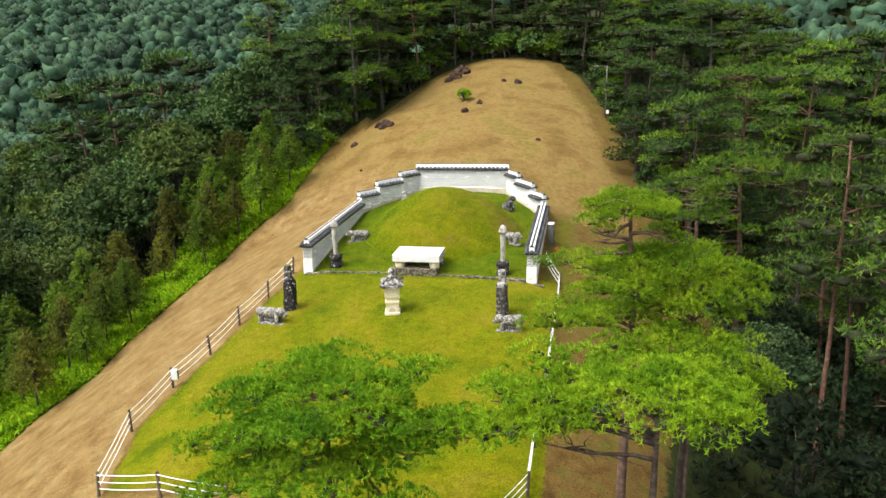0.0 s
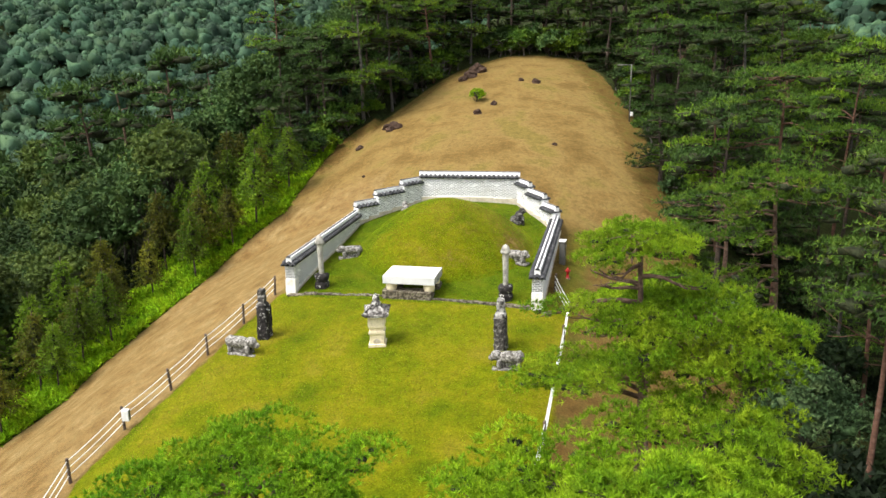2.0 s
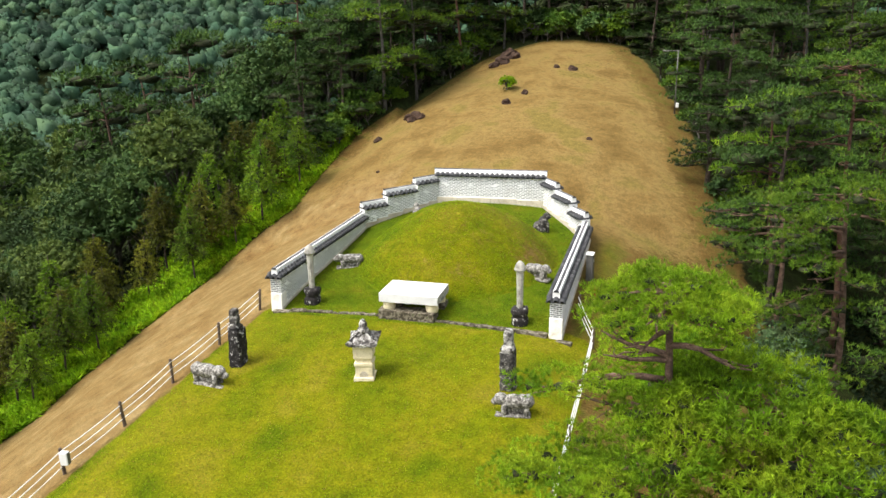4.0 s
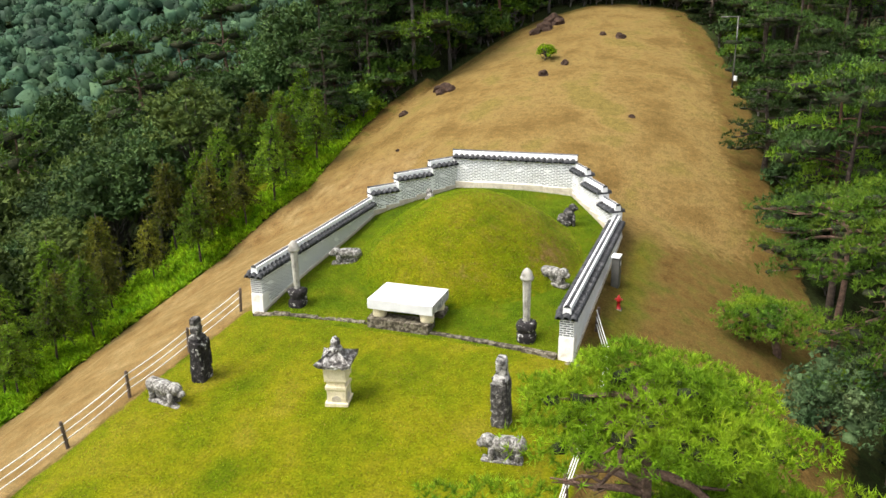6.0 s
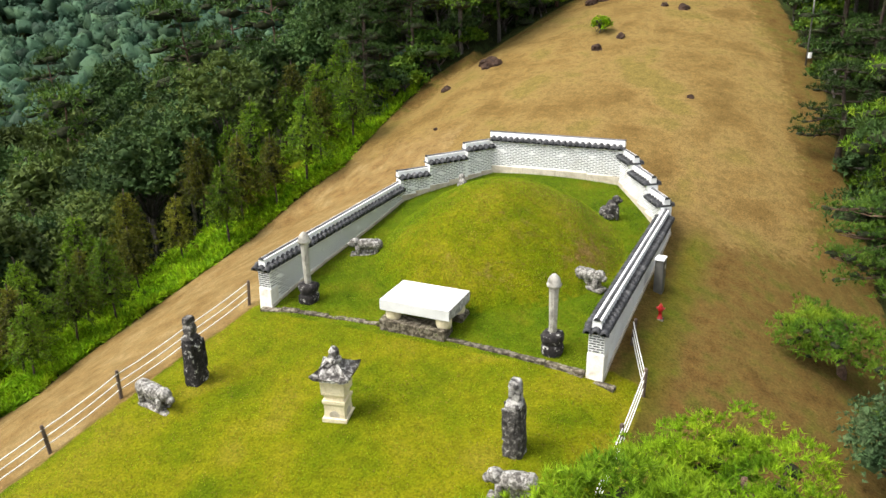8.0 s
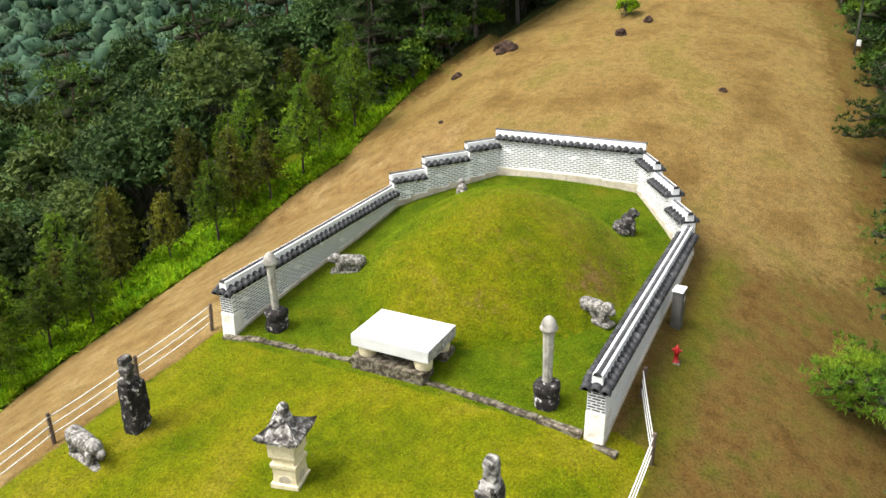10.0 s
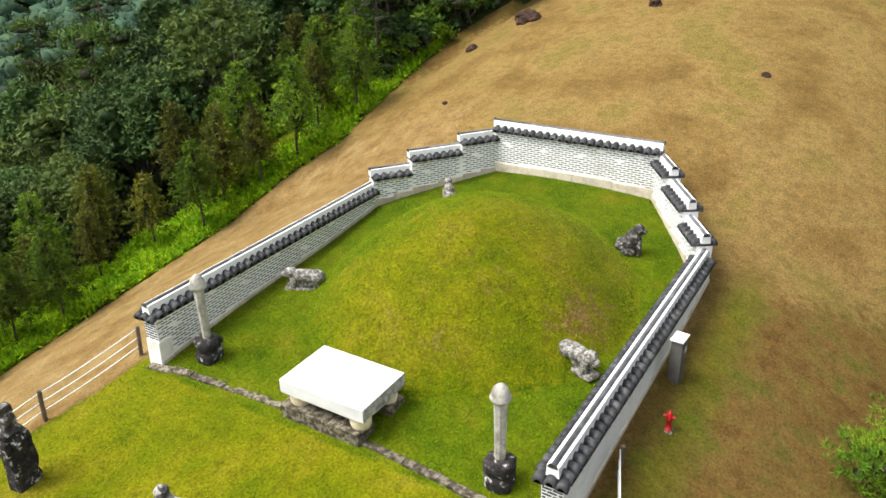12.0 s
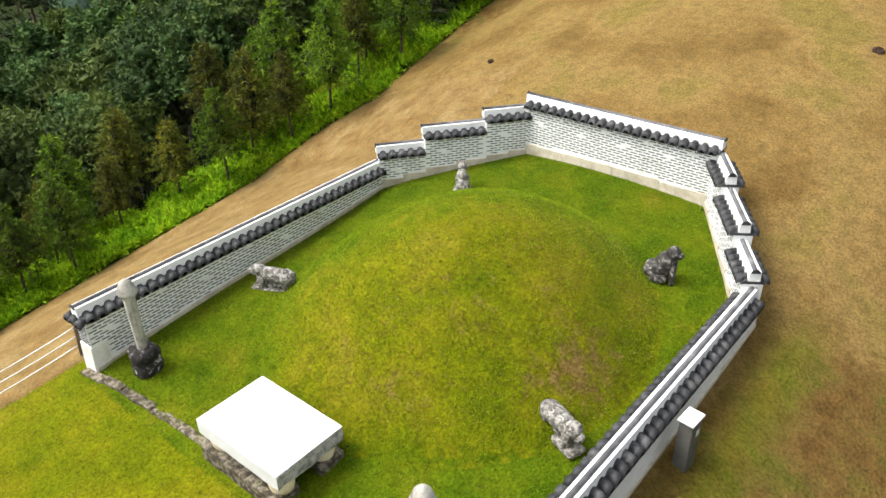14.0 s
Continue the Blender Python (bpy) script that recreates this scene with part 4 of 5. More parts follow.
# ---- trees ----
def tufts(centres, normals, length, width, blades, rng, fan=0.75, tilt=0.55):
    """Sprays of narrow blades at many places, their flat sides turned outwards: verts and faces."""
    n = len(centres)
    c = np.repeat(np.asarray(centres), blades, 0)
    nn = np.repeat(np.asarray(normals), blades, 0)
    d = rng.normal(size=(n * blades, 3))
    d /= np.linalg.norm(d, axis=1, keepdims=True)
    d = d + nn * fan
    d /= np.linalg.norm(d, axis=1, keepdims=True) + 1e-9
    s = np.cross(d, nn * 0.4 + np.array((0, 0, 0.8)) + rng.normal(size=d.shape) * tilt)
    s /= np.linalg.norm(s, axis=1, keepdims=True) + 1e-9
    size = np.repeat(np.broadcast_to(np.asarray(length, float), (n,)), blades)[:, None]
    ln = size * rng.uniform(0.6, 1.25, (n * blades, 1))
    base = c + d * ln * 0.05
    tip = c + d * ln
    w = width * (size / size.mean()) * rng.uniform(0.7, 1.3, (n * blades, 1))
    v = np.stack([base - s * w, base + s * w, tip], 1).reshape(-1, 3)
    f = np.arange(n * blades * 3).reshape(-1, 3)
    return v, f


def quick_mesh(name, v, f, material):
    me = bpy.data.meshes.new(name)
    me.vertices.add(len(v))
    me.vertices.foreach_set("co", np.asarray(v, np.float32).ravel())
    k = f.shape[1]
    me.loops.add(f.size)
    me.loops.foreach_set("vertex_index", f.astype(np.int32).ravel())
    me.polygons.add(len(f))
    me.polygons.foreach_set("loop_start", np.arange(0, f.size, k, dtype=np.int32))
    me.update(calc_edges=True)
    me.materials.append(material)
    return me


def ball_base(fine=1):
    bm = bmesh.new()
    bmesh.ops.create_icosphere(bm, subdivisions=fine, radius=1)
    v = np.array([x.co[:] for x in bm.verts])
    f = np.array([[x.index for x in q.verts] for q in bm.faces])
    bm.free()
    return v, f


BALL_V, BALL_F = ball_base()


class Foliage:
    """Gathers the leaf clumps of one crown: added hearts that stop the light, and the places where leaves grow on them.
    """

    def __init__(self, rng):
        self.rng, self.places, self.ways, self.hearts = rng, [], [], []

    def clump(self, c, r, flat, dens, heart=0.72, under=-0.12):
        rng = self.rng
        count = max(5, int(dens * math.pi * r * r))
        d = rng.normal(size=(count, 3))
        d /= np.linalg.norm(d, axis=1, keepdims=True)
        d[:, 2] = np.where(d[:, 2] < under, -d[:, 2], d[:, 2])
        a, turn, lobed = np.arctan2(d[:, 1:2], d[:, 0:1]), rng.uniform(0, 6), rng.uniform(0.12, 0.32)
        rad = rng.uniform(0.62, 1.0, (count, 1)) ** 0.5 * (1 + lobed * np.sin(3 * a + turn) + 0.12 * np.sin(7 * a + 2 * turn))
        lift = 0.16 * r * np.sin(2 * a + turn) * rng.uniform(0.2, 1.0)
        p = c + d * rad * np.array((r, r, r * flat))
        p[:, 2:3] += lift
        w = d * np.array((0.7, 0.7, 0.8)) + np.array((0, 0, 0.6))
        self.places.append(p)
        self.ways.append(w / np.linalg.norm(w, axis=1, keepdims=True))
        # added lump inside the clump; in the dark material it gives shaded gaps
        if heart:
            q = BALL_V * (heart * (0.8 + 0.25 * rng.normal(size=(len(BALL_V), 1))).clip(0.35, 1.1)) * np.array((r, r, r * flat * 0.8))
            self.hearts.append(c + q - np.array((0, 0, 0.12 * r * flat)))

    def mesh(self, blade, leaf, fan=0.75, tilt=0.55, shade_hearts=True):
        rng = self.rng
        cs, ns = np.concatenate(self.places), np.concatenate(self.ways)
        v, f = tufts(cs, ns, blade[0], blade[1], blade[2], rng, fan, tilt)
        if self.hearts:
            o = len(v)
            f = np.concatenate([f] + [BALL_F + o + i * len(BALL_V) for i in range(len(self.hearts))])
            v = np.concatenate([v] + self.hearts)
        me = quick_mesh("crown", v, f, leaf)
        if self.hearts and shade_hearts:
            me.materials.append(CROWN_SHADE)
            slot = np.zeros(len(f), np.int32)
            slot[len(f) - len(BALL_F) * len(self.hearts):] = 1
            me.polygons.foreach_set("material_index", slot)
        return me


def bough(rng, o, way, ln, rise, droop=0.25, wave=0.08):
    """A limb's line from o along way."""
    side = np.array((-way[1], way[0], 0.0))
    sway, ph = rng.normal(0, 0.12), rng.uniform(0, 3)
    return [o + way * ln * q + side * sway * ln * q * q + side * 0.06 * ln * math.sin(6 * q + ph) * q + np.array((0, 0, ln * (rise * q - droop * q * q + wave * math.sin(5 * q + ph) * q))) for q in np.linspace(0, 1, 6)]


def dead_twigs(rng, wood, p, ln, thick=0.02):
    """A bare forked twig that starts at p."""
    a = rng.uniform(0, 6.28)
    way = np.array((math.cos(a), math.sin(a), rng.uniform(-0.3, 0.5)))
    b = p + way * ln * 0.5 + rng.normal(0, 0.08, 3) * ln
    for _ in range(2):
        c = b + (way + rng.normal(0, 0.5, 3)) * ln * 0.5
        wood.append(tube([p, b, (b + c) / 2 + rng.normal(0, 0.05, 3), c], [thick, thick * 0.75, thick * 0.55, thick * 0.25], 4))


def make_pine(seed, h, spread, clear, storeys, per, plate, flat, dens, blade, leaf, bark, lean=0.03, bend=0.5, girth=1.0, dead=2, top=0.5, heart=0.78):
    """A red pine: bent bare trunk, storeys of rising limbs, flat plates of needles along their outer halves. clear: bare share of the trunk."""
    rng = np.random.default_rng(seed)
    n = 10
    t = np.linspace(0, 1, n)
    sway = np.cumsum(rng.normal(0, bend * 0.3, (n, 2)), 0) * t[:, None] * 0.5
    drift = rng.normal(0, lean, 2) * h
    trunk = np.stack([sway[:, 0] + drift[0] * t, sway[:, 1] + drift[1] * t, h * 0.95 * t], 1)
    trunk[0, 2] = -0.6
    r0 = (0.0105 * h + 0.045) * girth
    wood = [tube(list(trunk), list(r0 * (1 - 0.8 * t) + 0.015), 8)]
    leafs = Foliage(rng)

    def at(u):
        return np.array([np.interp(u, t, trunk[:, k]) for k in range(3)])

    for s in range(storeys):
        v = s / max(1, storeys - 1)
        width = spread * (1 - (1 - top) * v ** 1.6) * (0.72 + 0.28 * min(1, 3 * v))
        a0 = rng.uniform(0, 6.28)
        for k in range(max(2, round(per * (1 - 0.35 * v)))):
            u = clear + (0.97 - clear) * v + rng.uniform(-0.35, 0.35) * (0.97 - clear) / storeys
            a = a0 + k * 6.28 / per + rng.uniform(-0.5, 0.5)
            ln = width * rng.uniform(0.45, 1.08)
            way = np.array((math.cos(a), math.sin(a), 0.0))
            pts = bough(rng, at(min(u, 0.98)), way, ln, rng.uniform(0.0, 0.35) + 0.3 * v)
            wood.append(tube(pts, [0.33 * r0 * (1 - 0.8 * q) * (1 - 0.4 * v) + 0.012 for q in np.linspace(0, 1, 6)], 4))
            r = spread * plate * rng.uniform(0.7, 1.25)
            side = np.array((-way[1], way[0], 0))
            leafs.clump(pts[5], r, flat, dens, heart)
            if ln > 1.3 * r:
                leafs.clump(pts[3] + side * rng.uniform(-0.7, 0.7) * r + np.array((0, 0, rng.uniform(0, 0.3) * r)), r * rng.uniform(0.6, 0.95), flat, dens, heart)
    for _ in range(3):
        leafs.clump(trunk[-1] + rng.normal(0, 0.45, 3) * np.array((1, 1, 0.35)) * spread * top, spread * plate * rng.uniform(0.7, 1.0), flat * 1.2, dens, heart)
    for _ in range(dead):
        dead_twigs(rng, wood, at(clear * rng.uniform(0.7, 1.0)), spread * rng.uniform(0.3, 0.6), 0.03)
    return mesh_of("trunk", *merged(wood), bark, True), leafs.mesh(blade, leaf, 0.6, 0.35)


def make_conifer(seed, h, spread, whorls, blade, leaf, bark, bare=0.22, arms=7, fill=10.0, heart=True):
    """A young cone-shaped conifer with feathery drooping tiers over a bare foot."""
    rng = np.random.default_rng(seed)
    t = np.linspace(0, 1, 6)
    trunk = np.stack([rng.normal(0, 0.04, 6) * h * 0.12, rng.normal(0, 0.04, 6) * h * 0.12, h * t], 1)
    trunk[0] = (0, 0, -0.5)
    wood = [tube(list(trunk), list((0.009 * h + 0.02) * (1 - 0.85 * t) + 0.01), 6)]
    cs, ns = [], []
    leafs = Foliage(rng)
    for i in range(whorls):
        u = bare + (0.98 - bare) * i / whorls
        z = h * u
        low = min(1.0, 0.55 + 3.0 * (u - bare))
        for j in range(arms):
            a = j * 6.283 / arms + i * 0.8 + rng.uniform(-0.35, 0.35)
            ln = spread * (1.04 - u) / (1.04 - bare) * low * rng.uniform(0.55, 1.15)
            way = np.array((math.cos(a), math.sin(a), 0))
            side = np.array((-way[1], way[0], 0))
            pts = [np.array((0, 0, z)) + way * ln * q + np.array((0, 0, ln * (0.14 * q - 0.36 * q * q))) for q in (0, 0.35, 0.7, 1)]
            if ln > 0.5:
                wood.append(tube(pts, [0.022, 0.017, 0.011, 0.005], 3))
            m = max(2, int(ln * fill))
            q = rng.uniform(0.12, 1, (m, 1))
            p = np.array((0, 0, z)) + way * ln * q + np.array((0, 0, ln)) * (0.14 * q - 0.36 * q * q) + side * rng.normal(0, 0.16, (m, 1)) * (0.35 + ln * (1 - q) * 0.8) + rng.normal(0, 0.05, (m, 3))
            cs.append(p)
            ns.append(np.repeat([way * 0.9 + np.array((0, 0, -0.05))], m, 0))
    leafs.places, leafs.ways = cs, ns
    if heart:
        for i in range(5):
            u = bare + 0.1 + (0.8 - bare) * i / 5
            r = spread * (1.0 - u) * 0.42
            q = BALL_V * (0.8 + 0.3 * rng.normal(size=(len(BALL_V), 1))).clip(0.3, 1.2) * np.array((r, r, h * 0.09))
            leafs.hearts.append(q + np.array((0, 0, h * u)))
    return mesh_of("trunk", *merged(wood), bark, True), leafs.mesh(blade, leaf, fan=0.9, tilt=0.6)


def make_broad(seed, h, spread, clumps, dens, blade, leaf, bark, low=-0.35, size=(0.26, 0.42), shade_hearts=False):
    """A leafy tree of many small clumps round forked limbs."""
    rng = np.random.default_rng(seed)
    t = np.linspace(0, 1, 6)
    trunk = np.stack([np.cumsum(rng.normal(0, 0.08, 6)), np.cumsum(rng.normal(0, 0.08, 6)), h * 0.7 * t], 1)
    trunk[0] = (0, 0, -0.5)
    wood = [tube(list(trunk), list((0.014 * h + 0.03) * (1 - 0.7 * t)), 7)]
    leafs = Foliage(rng)
    for i in range(clumps):
        d = rng.normal(size=3)
        d /= np.linalg.norm(d)
        d[2] = abs(d[2]) * 1.1 + low
        c = np.array((0, 0, h * 0.62)) + d * np.array((spread, spread, h * 0.38)) * rng.uniform(0.5, 1.0)
        o = trunk[rng.integers(2, 5)]
        wood.append(tube([o, (o + c) / 2 + rng.normal(0, 0.15, 3), c], [0.05, 0.03, 0.012], 3))
        leafs.clump(c, spread * rng.uniform(*size), 0.75, dens, 0.58, -0.5)
    return mesh_of("trunk", *merged(wood), bark, True), leafs.mesh(blade, leaf, 0.5, 0.4, shade_hearts)


def plant(name, meshes, x, y, turn, size, label, category, group, sink=0.0, tilt=(0, 0)):
    th = thing(name, pose(x, y, land(x, y) - sink, tilt[0], tilt[1], turn) @ Matrix.Scale(size, 4), label, category, group)
    part("trunk", meshes[0], None, th)
    part("crown", meshes[1], None, th)
    return th


# pines by the lawn, close under the camera
def lawn_pine(seed, x, y, lean, top, cap, limbs, label, leaf, bark, bare=(), dens=72, blade=(0.15, 0.0148, 8), heart=0.32, flat=0.42, plate=0.68):
    """A pine that stands at x, y; its top is at height top, shifted by lean. cap: radius of the top plates.
    limbs: (height, bearing in degrees from +x, length, plates along its outer half). bare: dead limbs (height, bearing, length)."""
    rng = np.random.default_rng(seed)
    g = land(x, y)
    h = top - g
    t = np.linspace(0, 1, 12)
    wob = np.stack([0.16 * np.sin(5 * t + seed), 0.16 * np.sin(4.3 * t + 2 * seed)], 1) * np.sin(math.pi * t)[:, None]
    trunk = np.stack([wob[:, 0] + lean[0] * t ** 1.3, wob[:, 1] + lean[1] * t ** 1.3, (h - 0.25) * t], 1)
    trunk[0, 2] = -0.6
    wood = [tube(list(trunk), list(0.19 * (1 - 0.72 * t)), 10)]
    leafs = Foliage(rng)

    def at(z):
        return np.array([np.interp(z - g, trunk[:, 2], trunk[:, k]) for k in range(3)])

    for k in range(7):
        a = k * 2.4
        q = at(top - 0.9 + 0.08 * k)
        e = np.array((math.cos(a), math.sin(a), 0)) * cap * (0.35 + 0.09 * k) + np.array((trunk[-1][0], trunk[-1][1], h - 0.35 - 0.05 * k))
        wood.append(tube([q, (q + e) / 2 + rng.normal(0, 0.1, 3), e], [0.06, 0.045, 0.02], 5))
        leafs.clump(e, cap * rng.uniform(0.42, 0.6), flat, dens, heart)
    for z, bearing, ln, plates in limbs:
        a = radians(bearing)
        pts = bough(rng, at(z), np.array((math.cos(a), math.sin(a), 0)), ln, rng.uniform(0.1, 0.25), 0.2, 0.1)
        wood.append(tube(pts, [0.075, 0.065, 0.052, 0.04, 0.03, 0.014], 6))
        for j in range(plates):
            q = 0.28 + 0.72 * (j + 1) / plates
            i = min(4, int(q * 5))
            c = pts[i] + (pts[i + 1] - pts[i]) * (q * 5 - i) + np.array((-math.sin(a), math.cos(a), 0)) * rng.uniform(-0.55, 0.55) + np.array((0, 0, rng.uniform(0.0, 0.22)))
            leafs.clump(c, plate * rng.uniform(0.7, 1.2), flat, dens, heart)
            wood.append(tube([pts[max(1, i - 1)], (pts[i] + c) / 2, c], [0.03, 0.022, 0.01], 4))
    for z, bearing, ln in bare:
        a = radians(bearing)
        pts = bough(rng, at(z), np.array((math.cos(a), math.sin(a), 0)), ln, rng.uniform(-0.05, 0.2), 0.25, 0.14)
        wood.append(tube(pts, [0.065, 0.055, 0.045, 0.035, 0.025, 0.01], 6))
        for i in (3, 4, 4):
            dead_twigs(rng, wood, pts[i], ln * rng.uniform(0.25, 0.45), 0.026)
    meshes = mesh_of("trunk", *merged(wood), bark, True), leafs.mesh(blade, leaf, 0.9, 0.5)
    plant("pine_tree", meshes, x, y, 0, 1.0, label, "pine tree", "pines by the lawn")


lawn_pine(11, 10.9, -17.2, (-0.1, 0.5), 8.25, 1.2, ((7.5, 20, 1.0, 2), (7.5, 90, 0.9, 2), (7.5, 160, 1.0, 2), (7.4, 200, 1.2, 3), (7.5, 250, 1.0, 2), (7.4, 320, 1.2, 3), (6.7, 335, 1.5, 2), (6.0, 188, 2.6, 3), (6.5, 165, 1.4, 2), (3.9, 186, 2.9, 8), (3.6, 150, 2.2, 5), (4.1, 215, 2.6, 6), (3.4, 175, 3.2, 7)),
          "tall umbrella pine with bare twisted reddish limbs", PINE_BRIGHT, PINE_BARK, ((6.4, 175, 1.2), (5.6, 200, 1.5), (5.1, -25, 2.6), (4.4, 190, 1.4), (7.0, 230, 0.9)), dens=100, blade=(0.12, 0.008, 13), plate=0.62)
lawn_pine(12, 12.95, -16.5, (-0.5, -0.3), 6.35, 1.7, ((5.7, 190, 2.2, 6), (5.6, -20, 2.2, 6), (5.4, 230, 2.4, 6), (5.3, 300, 2.3, 6), (4.8, 260, 2.3, 5), (4.8, 330, 2.2, 5), (5.5, 120, 1.8, 5), (5.2, 20, 2.0, 5), (4.5, 210, 2.4, 5)),
          "broad yellow-green pine over brown needles", PINE_FRESH, PINE_BARK)
lawn_pine(22, 11.6, -9.6, (-0.1, 0.2), 3.9, 1.9, ((3.2, 180, 2.0, 5), (3.1, 240, 2.0, 5), (3.2, 300, 1.9, 5), (3.0, 120, 1.9, 4), (2.5, 205, 2.4, 5), (2.4, 270, 2.3, 5), (2.6, 0, 2.0, 4), (1.8, 225, 2.4, 5), (1.7, 310, 2.2, 4)),
          "bushy yellow-green pine below the brown slope", PINE_FRESH, PINE_BARK)
lawn_pine(13, 2.7, -23.4, (-0.1, 0.2), 4.15, 2.5, ((3.6, 20, 2.8, 7), (3.5, 175, 2.8, 7), (3.4, 120, 2.4, 6), (3.3, 225, 2.6, 6), (3.3, 280, 2.5, 6), (2.4, 190, 3.5, 8), (2.3, 150, 2.8, 6), (2.3, 60, 2.6, 6), (2.0, 245, 3.0, 7), (2.7, 340, 3.0, 7), (2.2, 300, 2.8, 6), (1.6, 205, 3.6, 7), (1.5, 170, 3.4, 6), (2.6, 5, 3.6, 8), (1.9, 325, 3.2, 7), (3.1, 12, 3.8, 8)),
          "low spreading pine with saturated green needles", PINE_LUSH, PINE_BARK)
lawn_pine(14, 11.4, -25.1, (-0.3, 0.5), 5.1, 1.8, ((4.3, 160, 4.0, 8), (4.5, 138, 3.8, 8), (4.3, 25, 2.4, 6), (4.4, 70, 3.0, 7), (4.2, 105, 3.2, 7), (3.9, 178, 4.2, 8), (3.6, 165, 5.0, 9), (3.7, 148, 4.8, 9), (4.0, 45, 2.8, 6)),
          "bright green pine with a flat wide crown", PINE_FRESH, DARK_BARK, ((3.2, 165, 2.6),))
lawn_pine(15, 12.6, -20.2, (-0.2, 0.3), 4.5, 1.7, ((3.9, 175, 2.2, 4), (3.8, 30, 2.0, 4), (3.9, 110, 2.0, 4), (3.5, 215, 2.0, 4), (3.3, 300, 2.2, 4), (3.1, 0, 2.2, 4)),
          "pine with layered bright needles beside the rope fence", PINE_FRESH, DARK_BARK, ((2.6, 80, 1.4),))
lawn_pine(16, 14.2, 7.2, (-0.3, 0.0), -0.1, 1.0, ((-0.6, 180, 2.0, 4), (-0.7, 215, 1.8, 4), (-0.8, 150, 1.7, 3), (-1.2, 190, 1.9, 4), (-1.3, 240, 1.7, 3), (-1.5, 300, 1.5, 3), (-0.8, 340, 1.5, 3), (-1.6, 205, 1.8, 3), (-0.7, 260, 1.6, 3)),
          "low green pine on the needle-covered slope", PINE_LEAF, PINE_BARK, dens=34, blade=(0.20, 0.017, 8))
lawn_pine(17, 16.6, 9.0, (-0.4, 0.2), 4.2, 1.8, ((3.2, 180, 3.4, 4), (2.5, 200, 3.2, 5), (2.8, 150, 2.8, 4), (2.1, 190, 3.4, 5), (1.8, 240, 3.0, 4), (1.2, 205, 3.4, 5), (2.2, 290, 2.6, 4), (2.4, 20, 2.4, 3), (0.6, 170, 3.0, 4)),
          "green pine with long flat boughs over the slope", PINE_MID, PINE_BARK, heart=0.45, dens=22, blade=(0.22, 0.019, 7), flat=0.42, plate=0.62)
lawn_pine(18, 18.2, 3.0, (-0.5, -0.4), 6.2, 2.3, ((5.2, 190, 2.9, 5), (5.0, 250, 2.8, 5), (4.8, 310, 2.6, 4), (4.2, 215, 3.2, 5), (4.0, 160, 3.0, 5), (3.2, 235, 3.2, 5), (3.0, 190, 3.4, 5), (2.4, 270, 2.8, 4), (4.5, 80, 2.4, 4), (1.4, 200, 3.2, 5), (0.8, 240, 3.2, 5), (0.2, 180, 3.4, 5), (-0.6, 215, 3.4, 5), (-1.4, 190, 3.2, 5), (-1.8, 250, 3.0, 4)),
          "large pale green pine with tiered flat boughs", PINE_LEAF, PINE_BARK, ((2.2, 220, 2.0), (1.4, 170, 1.8)), heart=0.45, dens=20, blade=(0.23, 0.020, 7), flat=0.42, plate=0.68)
lawn_pine(19, 13.6, 25.0, (-0.2, 0.0), 6.7, 1.1, ((5.7, 180, 1.4, 3), (5.2, 240, 1.5, 3), (4.8, 130, 1.5, 3), (4.2, 200, 1.9, 3), (3.9, 280, 1.9, 3), (3.4, 160, 2.0, 3), (3.0, 230, 2.2, 3), (2.6, 190, 2.3, 3), (4.4, 20, 1.6, 2), (3.0, 330, 1.9, 3)),
          "dense dark pine with boughs down to the ground", PINE_DARK, DARK_BARK, heart=0.45, dens=14, blade=(0.28, 0.028, 6), flat=0.42, plate=0.6)
lawn_pine(20, 16.2, 29.4, (0.1, 0.0), 8.4, 1.5, ((7.3, 180, 2.0, 3), (6.6, 240, 2.2, 4), (6.2, 140, 2.0, 3), (5.4, 200, 2.5, 4), (5.0, 290, 2.3, 3), (4.3, 165, 2.6, 4), (3.8, 225, 2.5, 4), (5.8, 30, 2.0, 3)),
          "dark pine with layered boughs at the turf's edge", PINE_DARK, DARK_BARK, heart=0.45, dens=14, blade=(0.28, 0.028, 6), flat=0.42, plate=0.62)
lawn_pine(21, 20.6, 15.5, (-0.6, -0.6), 10.4, 2.5, ((9.3, 190, 3.0, 5), (8.8, 260, 2.8, 4), (8.3, 140, 2.8, 4), (7.4, 215, 3.4, 5), (7.0, 310, 3.0, 4), (5.6, 185, 3.6, 5), (5.2, 245, 3.2, 4), (8.0, 40, 2.8, 4)),
          "big spreading pine with bare pale branches at its top", PINE_MID, RED_BARK, ((9.9, 200, 1.8), (9.6, 270, 1.5), (6.2, 195, 3.2), (10.2, 120, 1.2)), heart=0.45, dens=14, blade=(0.28, 0.028, 6), flat=0.42, plate=0.75)

for x, y, size, turn, leaf in ((15.7, 1.6, 0.76, 30, GREYGREEN), (18.6, -3.4, 0.95, 250, SHADE_LEAF)):
    plant("broadleaf_tree", make_broad(77 + turn, 6.2, 2.3, 46, 30, (0.17, 0.05, 4), leaf, GREY_BARK), x, y, turn, size, "rounded leafy tree below the needle-covered slope", "tree", "leafy trees below the slope", 0.3)

